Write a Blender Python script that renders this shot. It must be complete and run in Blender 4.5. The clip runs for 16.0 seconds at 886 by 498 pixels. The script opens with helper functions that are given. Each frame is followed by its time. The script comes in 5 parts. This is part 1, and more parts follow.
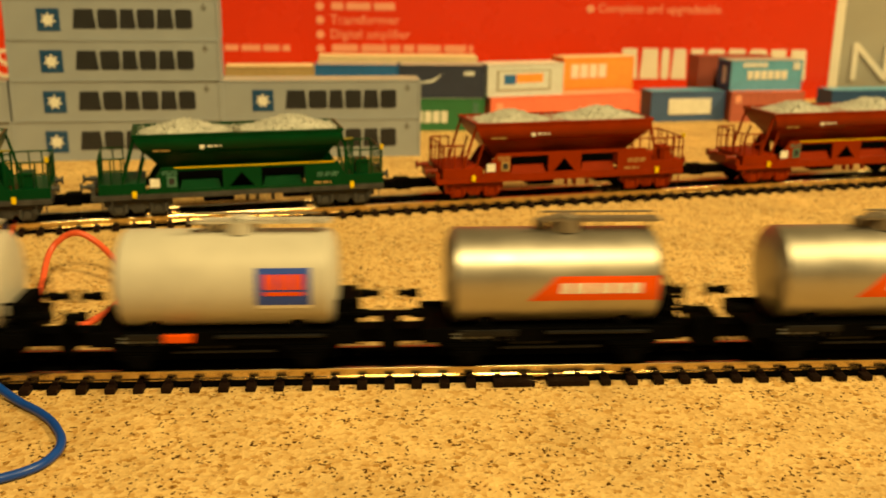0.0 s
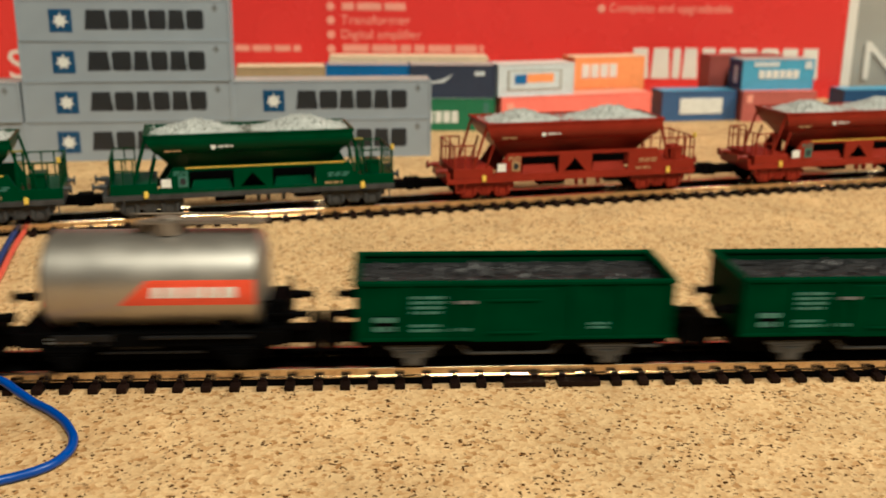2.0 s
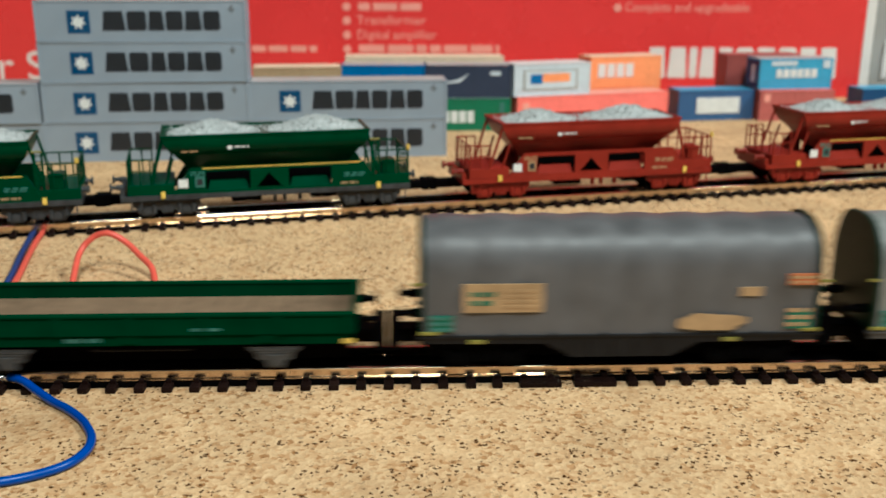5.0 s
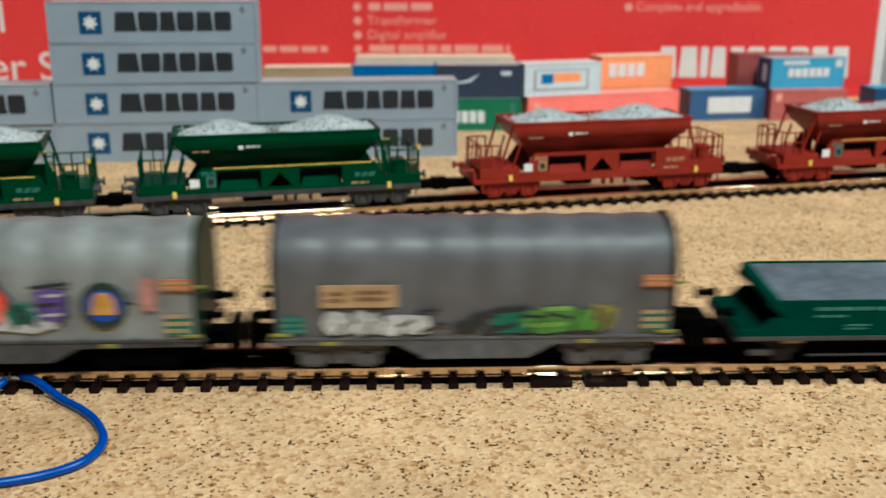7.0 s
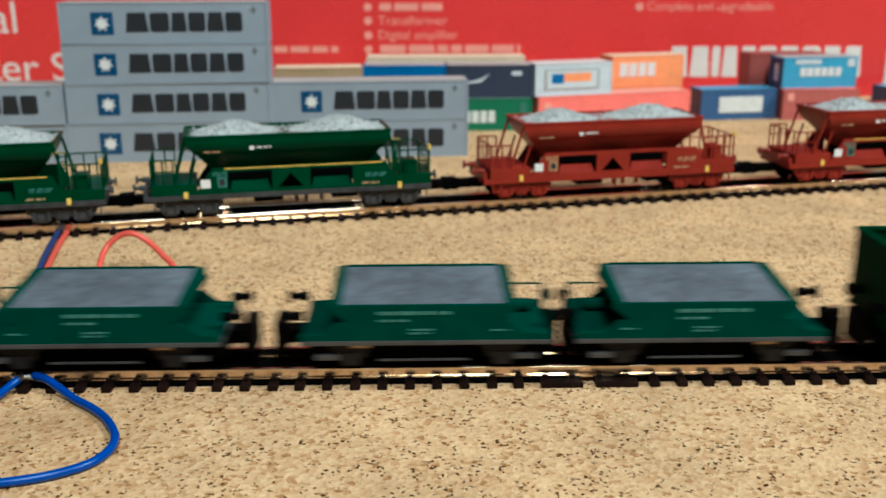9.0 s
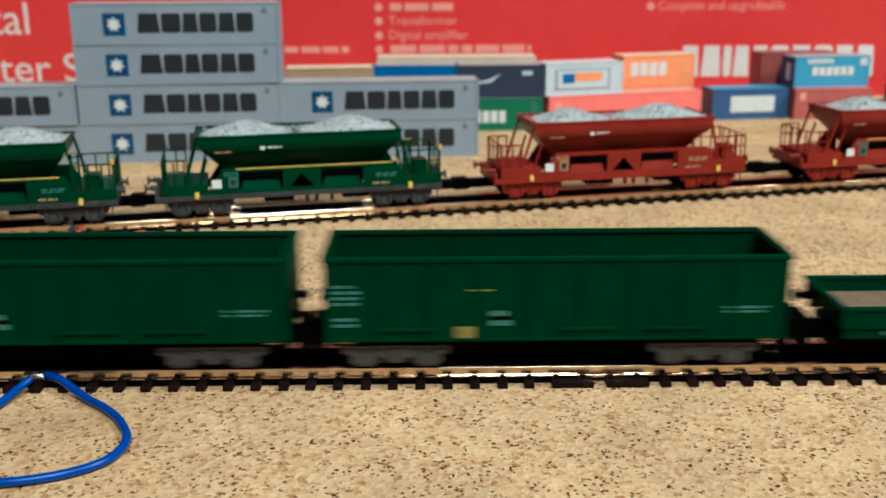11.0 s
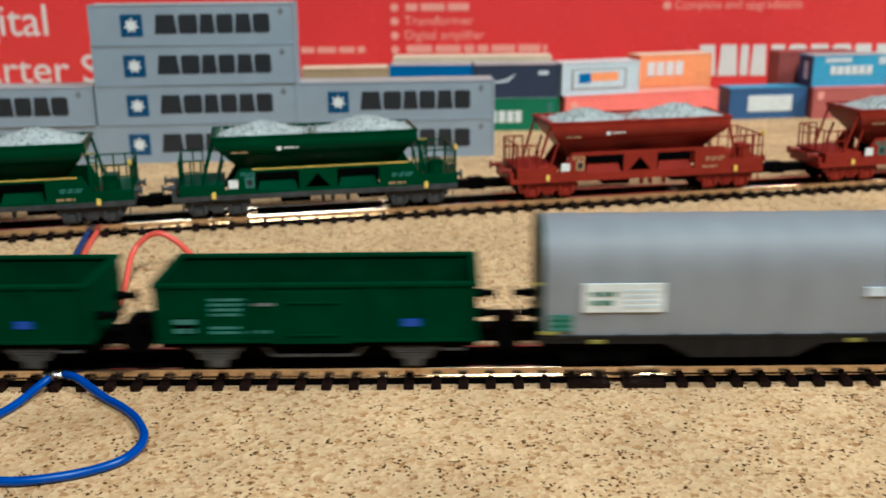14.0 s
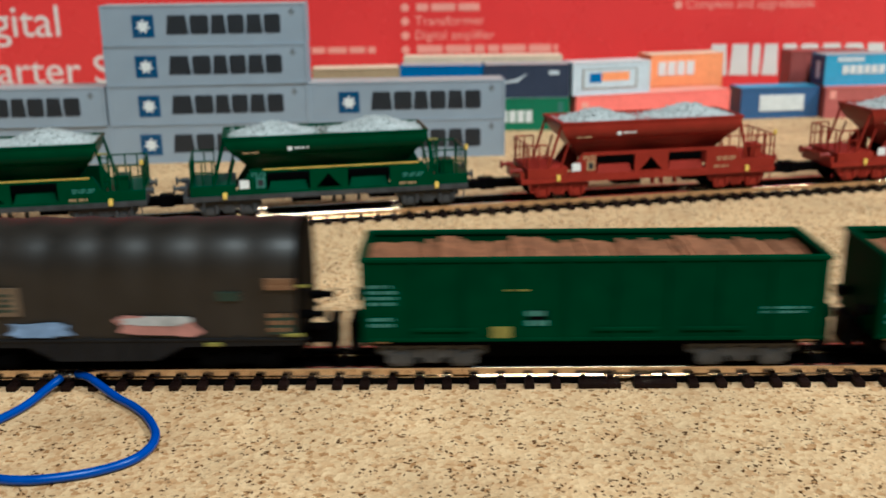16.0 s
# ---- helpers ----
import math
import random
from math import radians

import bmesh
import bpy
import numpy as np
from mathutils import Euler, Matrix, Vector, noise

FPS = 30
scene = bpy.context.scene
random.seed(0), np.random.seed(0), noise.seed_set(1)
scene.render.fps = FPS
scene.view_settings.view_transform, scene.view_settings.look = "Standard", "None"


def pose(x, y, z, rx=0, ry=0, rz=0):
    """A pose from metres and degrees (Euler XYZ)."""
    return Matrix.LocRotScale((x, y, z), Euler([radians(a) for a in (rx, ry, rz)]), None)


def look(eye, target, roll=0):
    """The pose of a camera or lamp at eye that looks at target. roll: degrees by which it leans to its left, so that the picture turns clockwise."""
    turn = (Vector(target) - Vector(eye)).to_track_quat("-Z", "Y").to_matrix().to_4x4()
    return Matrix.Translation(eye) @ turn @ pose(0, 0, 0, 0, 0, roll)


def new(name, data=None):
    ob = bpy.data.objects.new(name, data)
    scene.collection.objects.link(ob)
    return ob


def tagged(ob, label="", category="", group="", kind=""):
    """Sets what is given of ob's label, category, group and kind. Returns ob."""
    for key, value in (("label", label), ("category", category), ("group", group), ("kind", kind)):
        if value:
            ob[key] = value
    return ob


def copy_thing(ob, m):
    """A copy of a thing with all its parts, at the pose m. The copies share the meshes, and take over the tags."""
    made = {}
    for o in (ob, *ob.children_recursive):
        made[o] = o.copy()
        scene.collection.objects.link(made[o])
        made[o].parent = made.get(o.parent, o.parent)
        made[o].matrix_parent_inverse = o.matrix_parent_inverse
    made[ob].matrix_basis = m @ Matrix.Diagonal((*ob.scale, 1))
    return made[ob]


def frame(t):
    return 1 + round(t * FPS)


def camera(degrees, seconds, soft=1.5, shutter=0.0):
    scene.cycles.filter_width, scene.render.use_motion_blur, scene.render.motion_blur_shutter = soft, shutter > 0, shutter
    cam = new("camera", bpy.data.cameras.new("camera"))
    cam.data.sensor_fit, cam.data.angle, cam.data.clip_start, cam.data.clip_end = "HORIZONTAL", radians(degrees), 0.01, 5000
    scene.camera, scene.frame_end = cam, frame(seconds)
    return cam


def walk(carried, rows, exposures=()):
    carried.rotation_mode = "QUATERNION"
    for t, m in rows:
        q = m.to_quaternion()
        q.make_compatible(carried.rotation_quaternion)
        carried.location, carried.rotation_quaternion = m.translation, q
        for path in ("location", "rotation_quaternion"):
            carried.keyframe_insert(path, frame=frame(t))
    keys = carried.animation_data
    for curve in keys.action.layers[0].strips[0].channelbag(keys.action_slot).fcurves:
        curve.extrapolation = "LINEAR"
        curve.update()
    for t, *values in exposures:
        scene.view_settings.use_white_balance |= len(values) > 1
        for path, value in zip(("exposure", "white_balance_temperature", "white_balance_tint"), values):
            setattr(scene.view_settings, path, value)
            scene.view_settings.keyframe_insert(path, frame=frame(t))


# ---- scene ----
cam = camera(48.265, 16.0, soft=1.7, shutter=0.7)
cam.data.dof.use_dof = True
cam.data.dof.focus_distance = 0.165
cam.data.dof.aperture_fstop = 34.0
EYE_H, TILT, PAN = 0.0748, 90 - 16.579, 2.446
walk(cam, [(float(t), pose(0, 0, EYE_H, TILT) @ pose(0, 0, 0, 0, PAN * (t - 8) / 8, 0)) for t in range(17)],
     exposures=[(0.0, 0.0, 9000, -20), (0.3, 0.0, 7500, -17), (0.6, 0.0, 6150, -13), (1.0, 0.03, 5200, -8), (1.5, 0.06, 4700, -6),
                (2.5, 0.07, 4250, -5), (4.0, 0.07, 3930, -5), (9.0, 0.07, 3730, -5), (16.0, 0.07, 3700, -4)])

# ---- light: a ceiling lamp over the layout and the faint bounce of the room ----
world = bpy.data.worlds.new("world")
world.use_nodes = True
world.node_tree.nodes["Background"].inputs[0].default_value = (1.0, 0.95, 0.88, 1)
world.node_tree.nodes["Background"].inputs[1].default_value = 0.05
scene.world = world


def room_lamp(x, y, watts, size):
    data = bpy.data.lights.new("room_lamp", "AREA")
    data.shape, data.size, data.energy, data.color = "DISK", size, watts, (1.0, 0.682, 0.381)
    ob = new("room_lamp", data)
    ob.matrix_world = look((x, y, 1.5), (x * 0.3, 0.25, 0))


room_lamp(0.24, -0.80, 32.0, 0.40)
room_lamp(1.42, -0.15, 37.5, 0.40)

MM = 0.001


# ---- materials ----
def mat(name, color, rough=0.5, metal=0.0, vary=0.15, size=2.0, bump=0.0, bump_size=0.4, spec=0.5, per_object=0.0):
    """Principled material with variation at two scales (sizes in millimetres)."""
    m = bpy.data.materials.new(name)
    m.use_nodes = True
    nt = m.node_tree
    b = nt.nodes["Principled BSDF"]
    b.inputs["Roughness"].default_value, b.inputs["Metallic"].default_value = rough, metal
    b.inputs["Specular IOR Level"].default_value = spec
    tc = nt.nodes.new("ShaderNodeTexCoord")
    big, fine = nt.nodes.new("ShaderNodeTexNoise"), nt.nodes.new("ShaderNodeTexNoise")
    big.inputs["Scale"].default_value, fine.inputs["Scale"].default_value = 1000 / (size * 4), 1000 / size
    big.inputs["Detail"].default_value, fine.inputs["Detail"].default_value = 3, 5
    add = nt.nodes.new("ShaderNodeMath")
    add.operation = "ADD"
    ramp = nt.nodes.new("ShaderNodeMapRange")
    ramp.inputs["From Min"].default_value, ramp.inputs["From Max"].default_value = 0.65, 1.35
    ramp.inputs["To Min"].default_value, ramp.inputs["To Max"].default_value = 1 - vary, 1 + vary
    mix = nt.nodes.new("ShaderNodeMix")
    mix.data_type, mix.blend_type = "RGBA", "MULTIPLY"
    mix.inputs[0].default_value = 1.0
    mix.inputs[6].default_value = (*color, 1)
    nt.links.new(tc.outputs["Object"], big.inputs["Vector"])
    nt.links.new(tc.outputs["Object"], fine.inputs["Vector"])
    nt.links.new(big.outputs[0], add.inputs[0])
    nt.links.new(fine.outputs[0], add.inputs[1])
    nt.links.new(add.outputs[0], ramp.inputs["Value"])
    value = ramp.outputs[0]
    if per_object:
        info = nt.nodes.new("ShaderNodeObjectInfo")
        pr = nt.nodes.new("ShaderNodeMapRange")
        pr.inputs["To Min"].default_value, pr.inputs["To Max"].default_value = 1 - per_object, 1 + per_object
        mul = nt.nodes.new("ShaderNodeMath")
        mul.operation = "MULTIPLY"
        nt.links.new(info.outputs["Random"], pr.inputs["Value"])
        nt.links.new(value, mul.inputs[0])
        nt.links.new(pr.outputs[0], mul.inputs[1])
        value = mul.outputs[0]
    nt.links.new(value, mix.inputs[7])
    nt.links.new(mix.outputs[2], b.inputs["Base Color"])
    rr = nt.nodes.new("ShaderNodeMapRange")
    rr.inputs["To Min"].default_value, rr.inputs["To Max"].default_value = max(0.02, rough - 0.1), min(1, rough + 0.1)
    nt.links.new(fine.outputs[0], rr.inputs["Value"])
    nt.links.new(rr.outputs[0], b.inputs["Roughness"])
    if bump:
        bn, bt = nt.nodes.new("ShaderNodeBump"), nt.nodes.new("ShaderNodeTexNoise")
        bt.inputs["Scale"].default_value, bt.inputs["Detail"].default_value = 1000 / bump_size, 4
        bn.inputs["Strength"].default_value, bn.inputs["Distance"].default_value = bump, 0.0003
        nt.links.new(tc.outputs["Object"], bt.inputs["Vector"])
        nt.links.new(bt.outputs[0], bn.inputs["Height"])
        nt.links.new(bn.outputs[0], b.inputs["Normal"])
    return m


def cork_material():
    """Pressed cork: pale flakes of 1 to 2 mm, brown chips and small dark crumbs."""
    m = bpy.data.materials.new("cork")
    m.use_nodes = True
    nt = m.node_tree
    b = nt.nodes["Principled BSDF"]
    b.inputs["Roughness"].default_value, b.inputs["Specular IOR Level"].default_value = 0.9, 0.02
    tc = nt.nodes.new("ShaderNodeTexCoord")
    warp = nt.nodes.new("ShaderNodeTexNoise")
    warp.inputs["Scale"].default_value, warp.inputs["Detail"].default_value = 900, 4
    wadd = nt.nodes.new("ShaderNodeVectorMath")
    wadd.operation = "MULTIPLY_ADD"
    wadd.inputs[1].default_value = (0.0016, 0.0016, 0.0016)
    nt.links.new(tc.outputs["Object"], warp.inputs["Vector"])
    nt.links.new(warp.outputs["Color"], wadd.inputs[0])
    nt.links.new(tc.outputs["Object"], wadd.inputs[2])

    def cells(scale, stops, feature="F1"):
        v = nt.nodes.new("ShaderNodeTexVoronoi")
        v.inputs["Scale"].default_value = scale
        nt.links.new(wadd.outputs[0], v.inputs["Vector"])
        sep = nt.nodes.new("ShaderNodeSeparateColor")
        nt.links.new(v.outputs["Color"], sep.inputs[0])
        r = nt.nodes.new("ShaderNodeValToRGB")
        while len(r.color_ramp.elements) < len(stops):
            r.color_ramp.elements.new(0.5)
        for e, (p, c) in zip(r.color_ramp.elements, stops):
            e.position, e.color = p, (*c, 1)
        nt.links.new(sep.outputs[0], r.inputs[0])
        return v, r
    va, flakes = cells(1050, [(0.0, (0.32, 0.17, 0.055)), (0.05, (0.48, 0.285, 0.115)), (0.25, (0.565, 0.368, 0.170)), (1.0, (0.685, 0.485, 0.248))])
    vb, crumbs = cells(1750, [(0.0, (1, 1, 1)), (0.115, (0.97, 0.97, 0.97)), (0.13, (0.30, 0.30, 0.30)), (0.22, (0, 0, 0))])
    gate = nt.nodes.new("ShaderNodeMath")
    gate.operation = "LESS_THAN"
    gate.inputs[1].default_value = 0.60
    nt.links.new(vb.outputs["Distance"], gate.inputs[0])
    fac = nt.nodes.new("ShaderNodeMath")
    fac.operation = "MULTIPLY"
    nt.links.new(crumbs.outputs[0], fac.inputs[0])
    nt.links.new(gate.outputs[0], fac.inputs[1])
    clus, cm = nt.nodes.new("ShaderNodeTexNoise"), nt.nodes.new("ShaderNodeMapRange")
    clus.inputs["Scale"].default_value, clus.inputs["Detail"].default_value = 160, 3
    cm.inputs["From Min"].default_value, cm.inputs["From Max"].default_value = 0.40, 0.52
    nt.links.new(tc.outputs["Object"], clus.inputs["Vector"])
    nt.links.new(clus.outputs[0], cm.inputs["Value"])
    fac_all = nt.nodes.new("ShaderNodeMath")
    fac_all.operation = "MULTIPLY"
    nt.links.new(fac.outputs[0], fac_all.inputs[0])
    nt.links.new(cm.outputs[0], fac_all.inputs[1])
    fac = fac_all
    mix = nt.nodes.new("ShaderNodeMix")
    mix.data_type = "RGBA"
    mix.inputs[7].default_value = (0.06, 0.026, 0.006, 1)
    nt.links.new(fac.outputs[0], mix.inputs[0])
    nt.links.new(flakes.outputs[0], mix.inputs[6])
    big = nt.nodes.new("ShaderNodeTexNoise")
    big.inputs["Scale"].default_value, big.inputs["Detail"].default_value = 45, 4
    mr = nt.nodes.new("ShaderNodeMapRange")
    mr.inputs["From Min"].default_value, mr.inputs["From Max"].default_value = 0.3, 0.7
    mr.inputs["To Min"].default_value, mr.inputs["To Max"].default_value = 0.86, 1.1
    mul = nt.nodes.new("ShaderNodeMix")
    mul.data_type, mul.blend_type = "RGBA", "MULTIPLY"
    mul.inputs[0].default_value = 1.0
    nt.links.new(tc.outputs["Object"], big.inputs["Vector"])
    nt.links.new(big.outputs[0], mr.inputs["Value"])
    nt.links.new(mix.outputs[2], mul.inputs[6])
    nt.links.new(mr.outputs[0], mul.inputs[7])
    # a greyish flux stain round the soldered feeder wire
    off, dist = nt.nodes.new("ShaderNodeVectorMath"), nt.nodes.new("ShaderNodeVectorMath")
    off.operation, dist.operation = "SUBTRACT", "LENGTH"
    off.inputs[1].default_value = (-0.062, 0.149, 0.0)
    ragged = nt.nodes.new("ShaderNodeTexNoise")
    ragged.inputs["Scale"].default_value, ragged.inputs["Detail"].default_value = 90, 4
    edge = nt.nodes.new("ShaderNodeMath")
    edge.operation = "MULTIPLY_ADD"
    edge.inputs[1].default_value = 0.034
    spread = nt.nodes.new("ShaderNodeMapRange")
    spread.inputs["From Min"].default_value, spread.inputs["From Max"].default_value = 0.020, 0.046
    spread.inputs["To Min"].default_value, spread.inputs["To Max"].default_value = 0.42, 0.0
    stain = nt.nodes.new("ShaderNodeMix")
    stain.data_type, stain.blend_type = "RGBA", "MULTIPLY"
    stain.inputs[7].default_value = (0.52, 0.47, 0.40, 1)
    nt.links.new(tc.outputs["Object"], off.inputs[0])
    nt.links.new(off.outputs[0], dist.inputs[0])
    nt.links.new(tc.outputs["Object"], ragged.inputs["Vector"])
    nt.links.new(ragged.outputs[0], edge.inputs[0])
    nt.links.new(dist.outputs["Value"], edge.inputs[2])
    nt.links.new(edge.outputs[0], spread.inputs["Value"])
    nt.links.new(spread.outputs[0], stain.inputs[0])
    nt.links.new(mul.outputs[2], stain.inputs[6])
    nt.links.new(stain.outputs[2], b.inputs["Base Color"])
    bn = nt.nodes.new("ShaderNodeBump")
    bn.inputs["Strength"].default_value, bn.inputs["Distance"].default_value = 0.5, 0.0004
    nt.links.new(va.outputs["Distance"], bn.inputs["Height"])
    nt.links.new(bn.outputs[0], b.inputs["Normal"])
    return m


CORK = cork_material()
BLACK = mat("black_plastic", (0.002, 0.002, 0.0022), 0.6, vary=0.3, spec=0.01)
SLEEPER = mat("sleeper_plastic", (0.009, 0.004, 0.003), 0.5, vary=0.3, per_object=0.25, spec=0.1)
RAIL = mat("nickel_rail", (0.62, 0.50, 0.34), 0.17, 1.0, vary=0.12, size=3)
GREY_FRAME = mat("grey_frame_plastic", (0.060, 0.059, 0.058), 0.5, vary=0.35, spec=0.3)
DARK_FRAME = mat("dark_frame_plastic", (0.009, 0.009, 0.01), 0.5, vary=0.25, spec=0.2)
GREEN = mat("green_wagon_paint", (0.0003, 0.033, 0.0105), 0.6, vary=0.16, size=4, spec=0.02)
TEAL = mat("blue_green_wagon_paint", (0.0003, 0.042, 0.0265), 0.6, vary=0.16, size=4, spec=0.02)
GREEN_HOPPER = mat("green_hopper_paint", (0.0003, 0.040, 0.012), 0.34, vary=0.15, size=4, spec=0.12)
RED_HOPPER = mat("oxide_red_hopper_paint", (0.215, 0.018, 0.005), 0.38, vary=0.15, size=4, spec=0.2)
SILVER = mat("silver_tank_paint", (0.46, 0.44, 0.41), 0.42, 0.9, vary=0.08, size=6)
WHITE_TANK = mat("off_white_tank_paint", (0.50, 0.49, 0.46), 0.45, vary=0.08, size=6)
WALKWAY = mat("walkway_brown", (0.16, 0.13, 0.10), 0.6, vary=0.2)
COAL = mat("coal", (0.014, 0.014, 0.017), 0.42, vary=0.5, size=1.0, bump=0.9, bump_size=1.2)
STONE = mat("ballast_stone", (0.43, 0.44, 0.43), 0.85, vary=0.22, size=1.2, bump=0.25)
HOPPER_FRAME = mat("dusty_grey_underframe", (0.042, 0.044, 0.047), 0.5, vary=0.4, spec=0.3)
TARP_FRAME = mat("mid_grey_frame_paint", (0.10, 0.10, 0.105), 0.5, vary=0.3, spec=0.3)
TARP_END = mat("dark_green_end_paint", (0.002, 0.018, 0.009), 0.45, vary=0.2, spec=0.15)
SLATE = mat("grey_gravel_load", (0.105, 0.120, 0.145), 0.6, vary=0.35, size=4, bump=0.6, bump_size=0.9)
PLANK_FLOOR = mat("wagon_floor_brown", (0.20, 0.135, 0.075), 0.6, vary=0.2, size=3)
RUST = mat("rusty_scrap_load", (0.23, 0.094, 0.033), 0.7, vary=0.35, size=1.2, bump=0.4)
TARP_LIGHT = mat("light_grey_tarpaulin", (0.245, 0.252, 0.275), 0.58, vary=0.1, size=8)
TARP_WHITE = mat("dirty_white_tarpaulin", (0.225, 0.23, 0.215), 0.46, vary=0.3, size=6)
TARP_GREY = mat("weathered_grey_tarpaulin", (0.098, 0.096, 0.100), 0.47, vary=0.25, size=6)
SOOT_PLATE = mat("sooty_tan_plate", (0.15, 0.105, 0.06), 0.5, vary=0.3)
TARP_DARK = mat("sooty_brown_tarpaulin", (0.014, 0.011, 0.008), 0.47, vary=0.4, size=6)
MARK_WHITE = mat("white_marking", (0.75, 0.76, 0.74), 0.5, vary=0.15, size=1)
DULL_WHITE = mat("dusty_white_spray", (0.46, 0.46, 0.45), 0.5, vary=0.3, size=1.5)
SOOT_NOTE = mat("sooty_orange_marking", (0.16, 0.085, 0.035), 0.5, vary=0.4, size=1)
SOOT_PANEL = mat("sooty_green_marking", (0.012, 0.03, 0.02), 0.5, vary=0.3)
MARK_PALE = mat("pale_green_marking", (0.07, 0.19, 0.155), 0.5, vary=0.2, size=1)
MARK_YELLOW = mat("yellow_paint", (0.75, 0.55, 0.05), 0.45, vary=0.15)
MARK_OLIVE = mat("faded_yellow_marking", (0.22, 0.20, 0.02), 0.5, vary=0.3)
FAINT = mat("faint_grey_marking", (0.16, 0.17, 0.18), 0.5, vary=0.3)
MARK_ORANGE = mat("orange_marking", (0.42, 0.14, 0.035), 0.5, vary=0.2)
MARK_TAN = mat("tan_plate", (0.40, 0.27, 0.12), 0.5, vary=0.2)
MARK_GREEN = mat("green_marking", (0.02, 0.13, 0.075), 0.5, vary=0.2)
MARK_RED = mat("red_decal", (0.72, 0.075, 0.02), 0.4, vary=0.1)
MARK_BLUE = mat("blue_decal", (0.015, 0.06, 0.42), 0.4, vary=0.1)
MARK_BLACK = mat("black_decal", (0.015, 0.018, 0.024), 0.5, vary=0.2)
GRAF_GREEN = mat("spray_green", (0.085, 0.21, 0.015), 0.5, vary=0.35, size=1.5)
GRAF_LIME = mat("spray_lime", (0.20, 0.36, 0.04), 0.5, vary=0.3, size=1.5)
GRAF_PURPLE = mat("spray_violet", (0.10, 0.06, 0.28), 0.5, vary=0.3, size=1.5)
GRAF_BLUE = mat("spray_pale_blue", (0.20, 0.28, 0.46), 0.5, vary=0.35, size=1.5)
GRAF_PINK = mat("spray_dull_pink", (0.42, 0.20, 0.16), 0.5, vary=0.25, size=1.5)
GRAF_OCHRE = mat("spray_ochre", (0.50, 0.26, 0.02), 0.5, vary=0.25, size=1.5)
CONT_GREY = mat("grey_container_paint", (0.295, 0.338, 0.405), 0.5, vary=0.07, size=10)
# paler roof tone with the light from above painted in
CONT_TOP = mat("container_lit_roof_grey", (0.45, 0.44, 0.42), 0.5, vary=0.1)
NAVY = mat("navy_container_paint", (0.030, 0.042, 0.085), 0.5, vary=0.1)
C_GREEN = mat("green_container_paint", (0.03, 0.17, 0.075), 0.5, vary=0.1)
C_BLUE = mat("blue_container_paint", (0.02, 0.14, 0.42), 0.5, vary=0.1)
C_LBLUE = mat("light_blue_container_paint", (0.11, 0.37, 0.62), 0.5, vary=0.1)
C_DBLUE = mat("dark_blue_end_paint", (0.01, 0.06, 0.19), 0.5, vary=0.1)
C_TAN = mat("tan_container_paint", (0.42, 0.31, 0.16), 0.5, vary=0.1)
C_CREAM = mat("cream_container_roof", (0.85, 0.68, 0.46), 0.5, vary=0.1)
C_ORANGE = mat("orange_container_paint", (0.92, 0.34, 0.10), 0.5, vary=0.1)
C_PINK = mat("salmon_red_container_paint", (0.88, 0.20, 0.15), 0.5, vary=0.1)
C_BROWN = mat("oxide_container_paint", (0.30, 0.07, 0.055), 0.5, vary=0.1)
C_WHITE = mat("pale_grey_container_paint", (0.62, 0.68, 0.74), 0.45, vary=0.1)
CARD_RED = mat("glossy_red_card", (0.66, 0.039, 0.030), 0.27, vary=0.06, size=30)
CARD_WHITE = mat("white_card", (0.78, 0.76, 0.72), 0.4, vary=0.05, size=10)
CARD_PINK = mat("pale_print_on_red", (0.80, 0.36, 0.28), 0.4, vary=0.05, size=10)
CARD_GREY = mat("grey_card", (0.36, 0.36, 0.34), 0.4, vary=0.08, size=20)
WIRE_BLUE = mat("blue_wire_insulation", (0.003, 0.050, 0.34), 0.35, vary=0.08)
WIRE_NAVY = mat("dark_blue_wire_insulation", (0.03, 0.05, 0.20), 0.35, vary=0.08)
WIRE_RED = mat("orange_red_wire_insulation", (0.66, 0.10, 0.055), 0.38, vary=0.08)
SOLDER = mat("solder", (0.75, 0.74, 0.72), 0.25, 1.0, vary=0.1, size=0.5, bump=0.5)
PLASTER = mat("wall_plaster", (0.16, 0.14, 0.12), 0.9, vary=0.05, size=40)
CEIL = mat("ceiling_paint", (0.25, 0.24, 0.22), 0.9, vary=0.03, size=40)
CARPET = mat("room_floor", (0.20, 0.15, 0.11), 0.8, vary=0.15, size=20)


# ---- mesh helpers, all in millimetres ----
def box(bm, x0, x1, y0, y1, z0, z1, bevel=0.0):
    vs = bmesh.ops.create_cube(bm, size=1.0)["verts"]
    for v in vs:
        v.co = ((x0 + x1) / 2 + v.co.x * (x1 - x0), (y0 + y1) / 2 + v.co.y * (y1 - y0), (z0 + z1) / 2 + v.co.z * (z1 - z0))
    if bevel:
        es = list({e for v in vs for e in v.link_edges})
        bmesh.ops.bevel(bm, geom=es, offset=bevel, segments=2, affect="EDGES", profile=0.6)
    return bm


def prism(bm, outline, a, b, axis="y"):
    """A solid with the given outline, drawn out from a to b: outline in xz along y, or in yz along x."""
    def put(p, d):
        return bm.verts.new((p[0], d, p[1]) if axis == "y" else (d, p[0], p[1]))
    lo, hi = [put(p, a) for p in outline], [put(p, b) for p in outline]
    n = len(outline)
    fs = [bm.faces.new(lo), bm.faces.new(hi[::-1])]
    fs += [bm.faces.new((lo[i], lo[(i + 1) % n], hi[(i + 1) % n], hi[i])) for i in range(n)]
    bmesh.ops.recalc_face_normals(bm, faces=fs)
    return bm


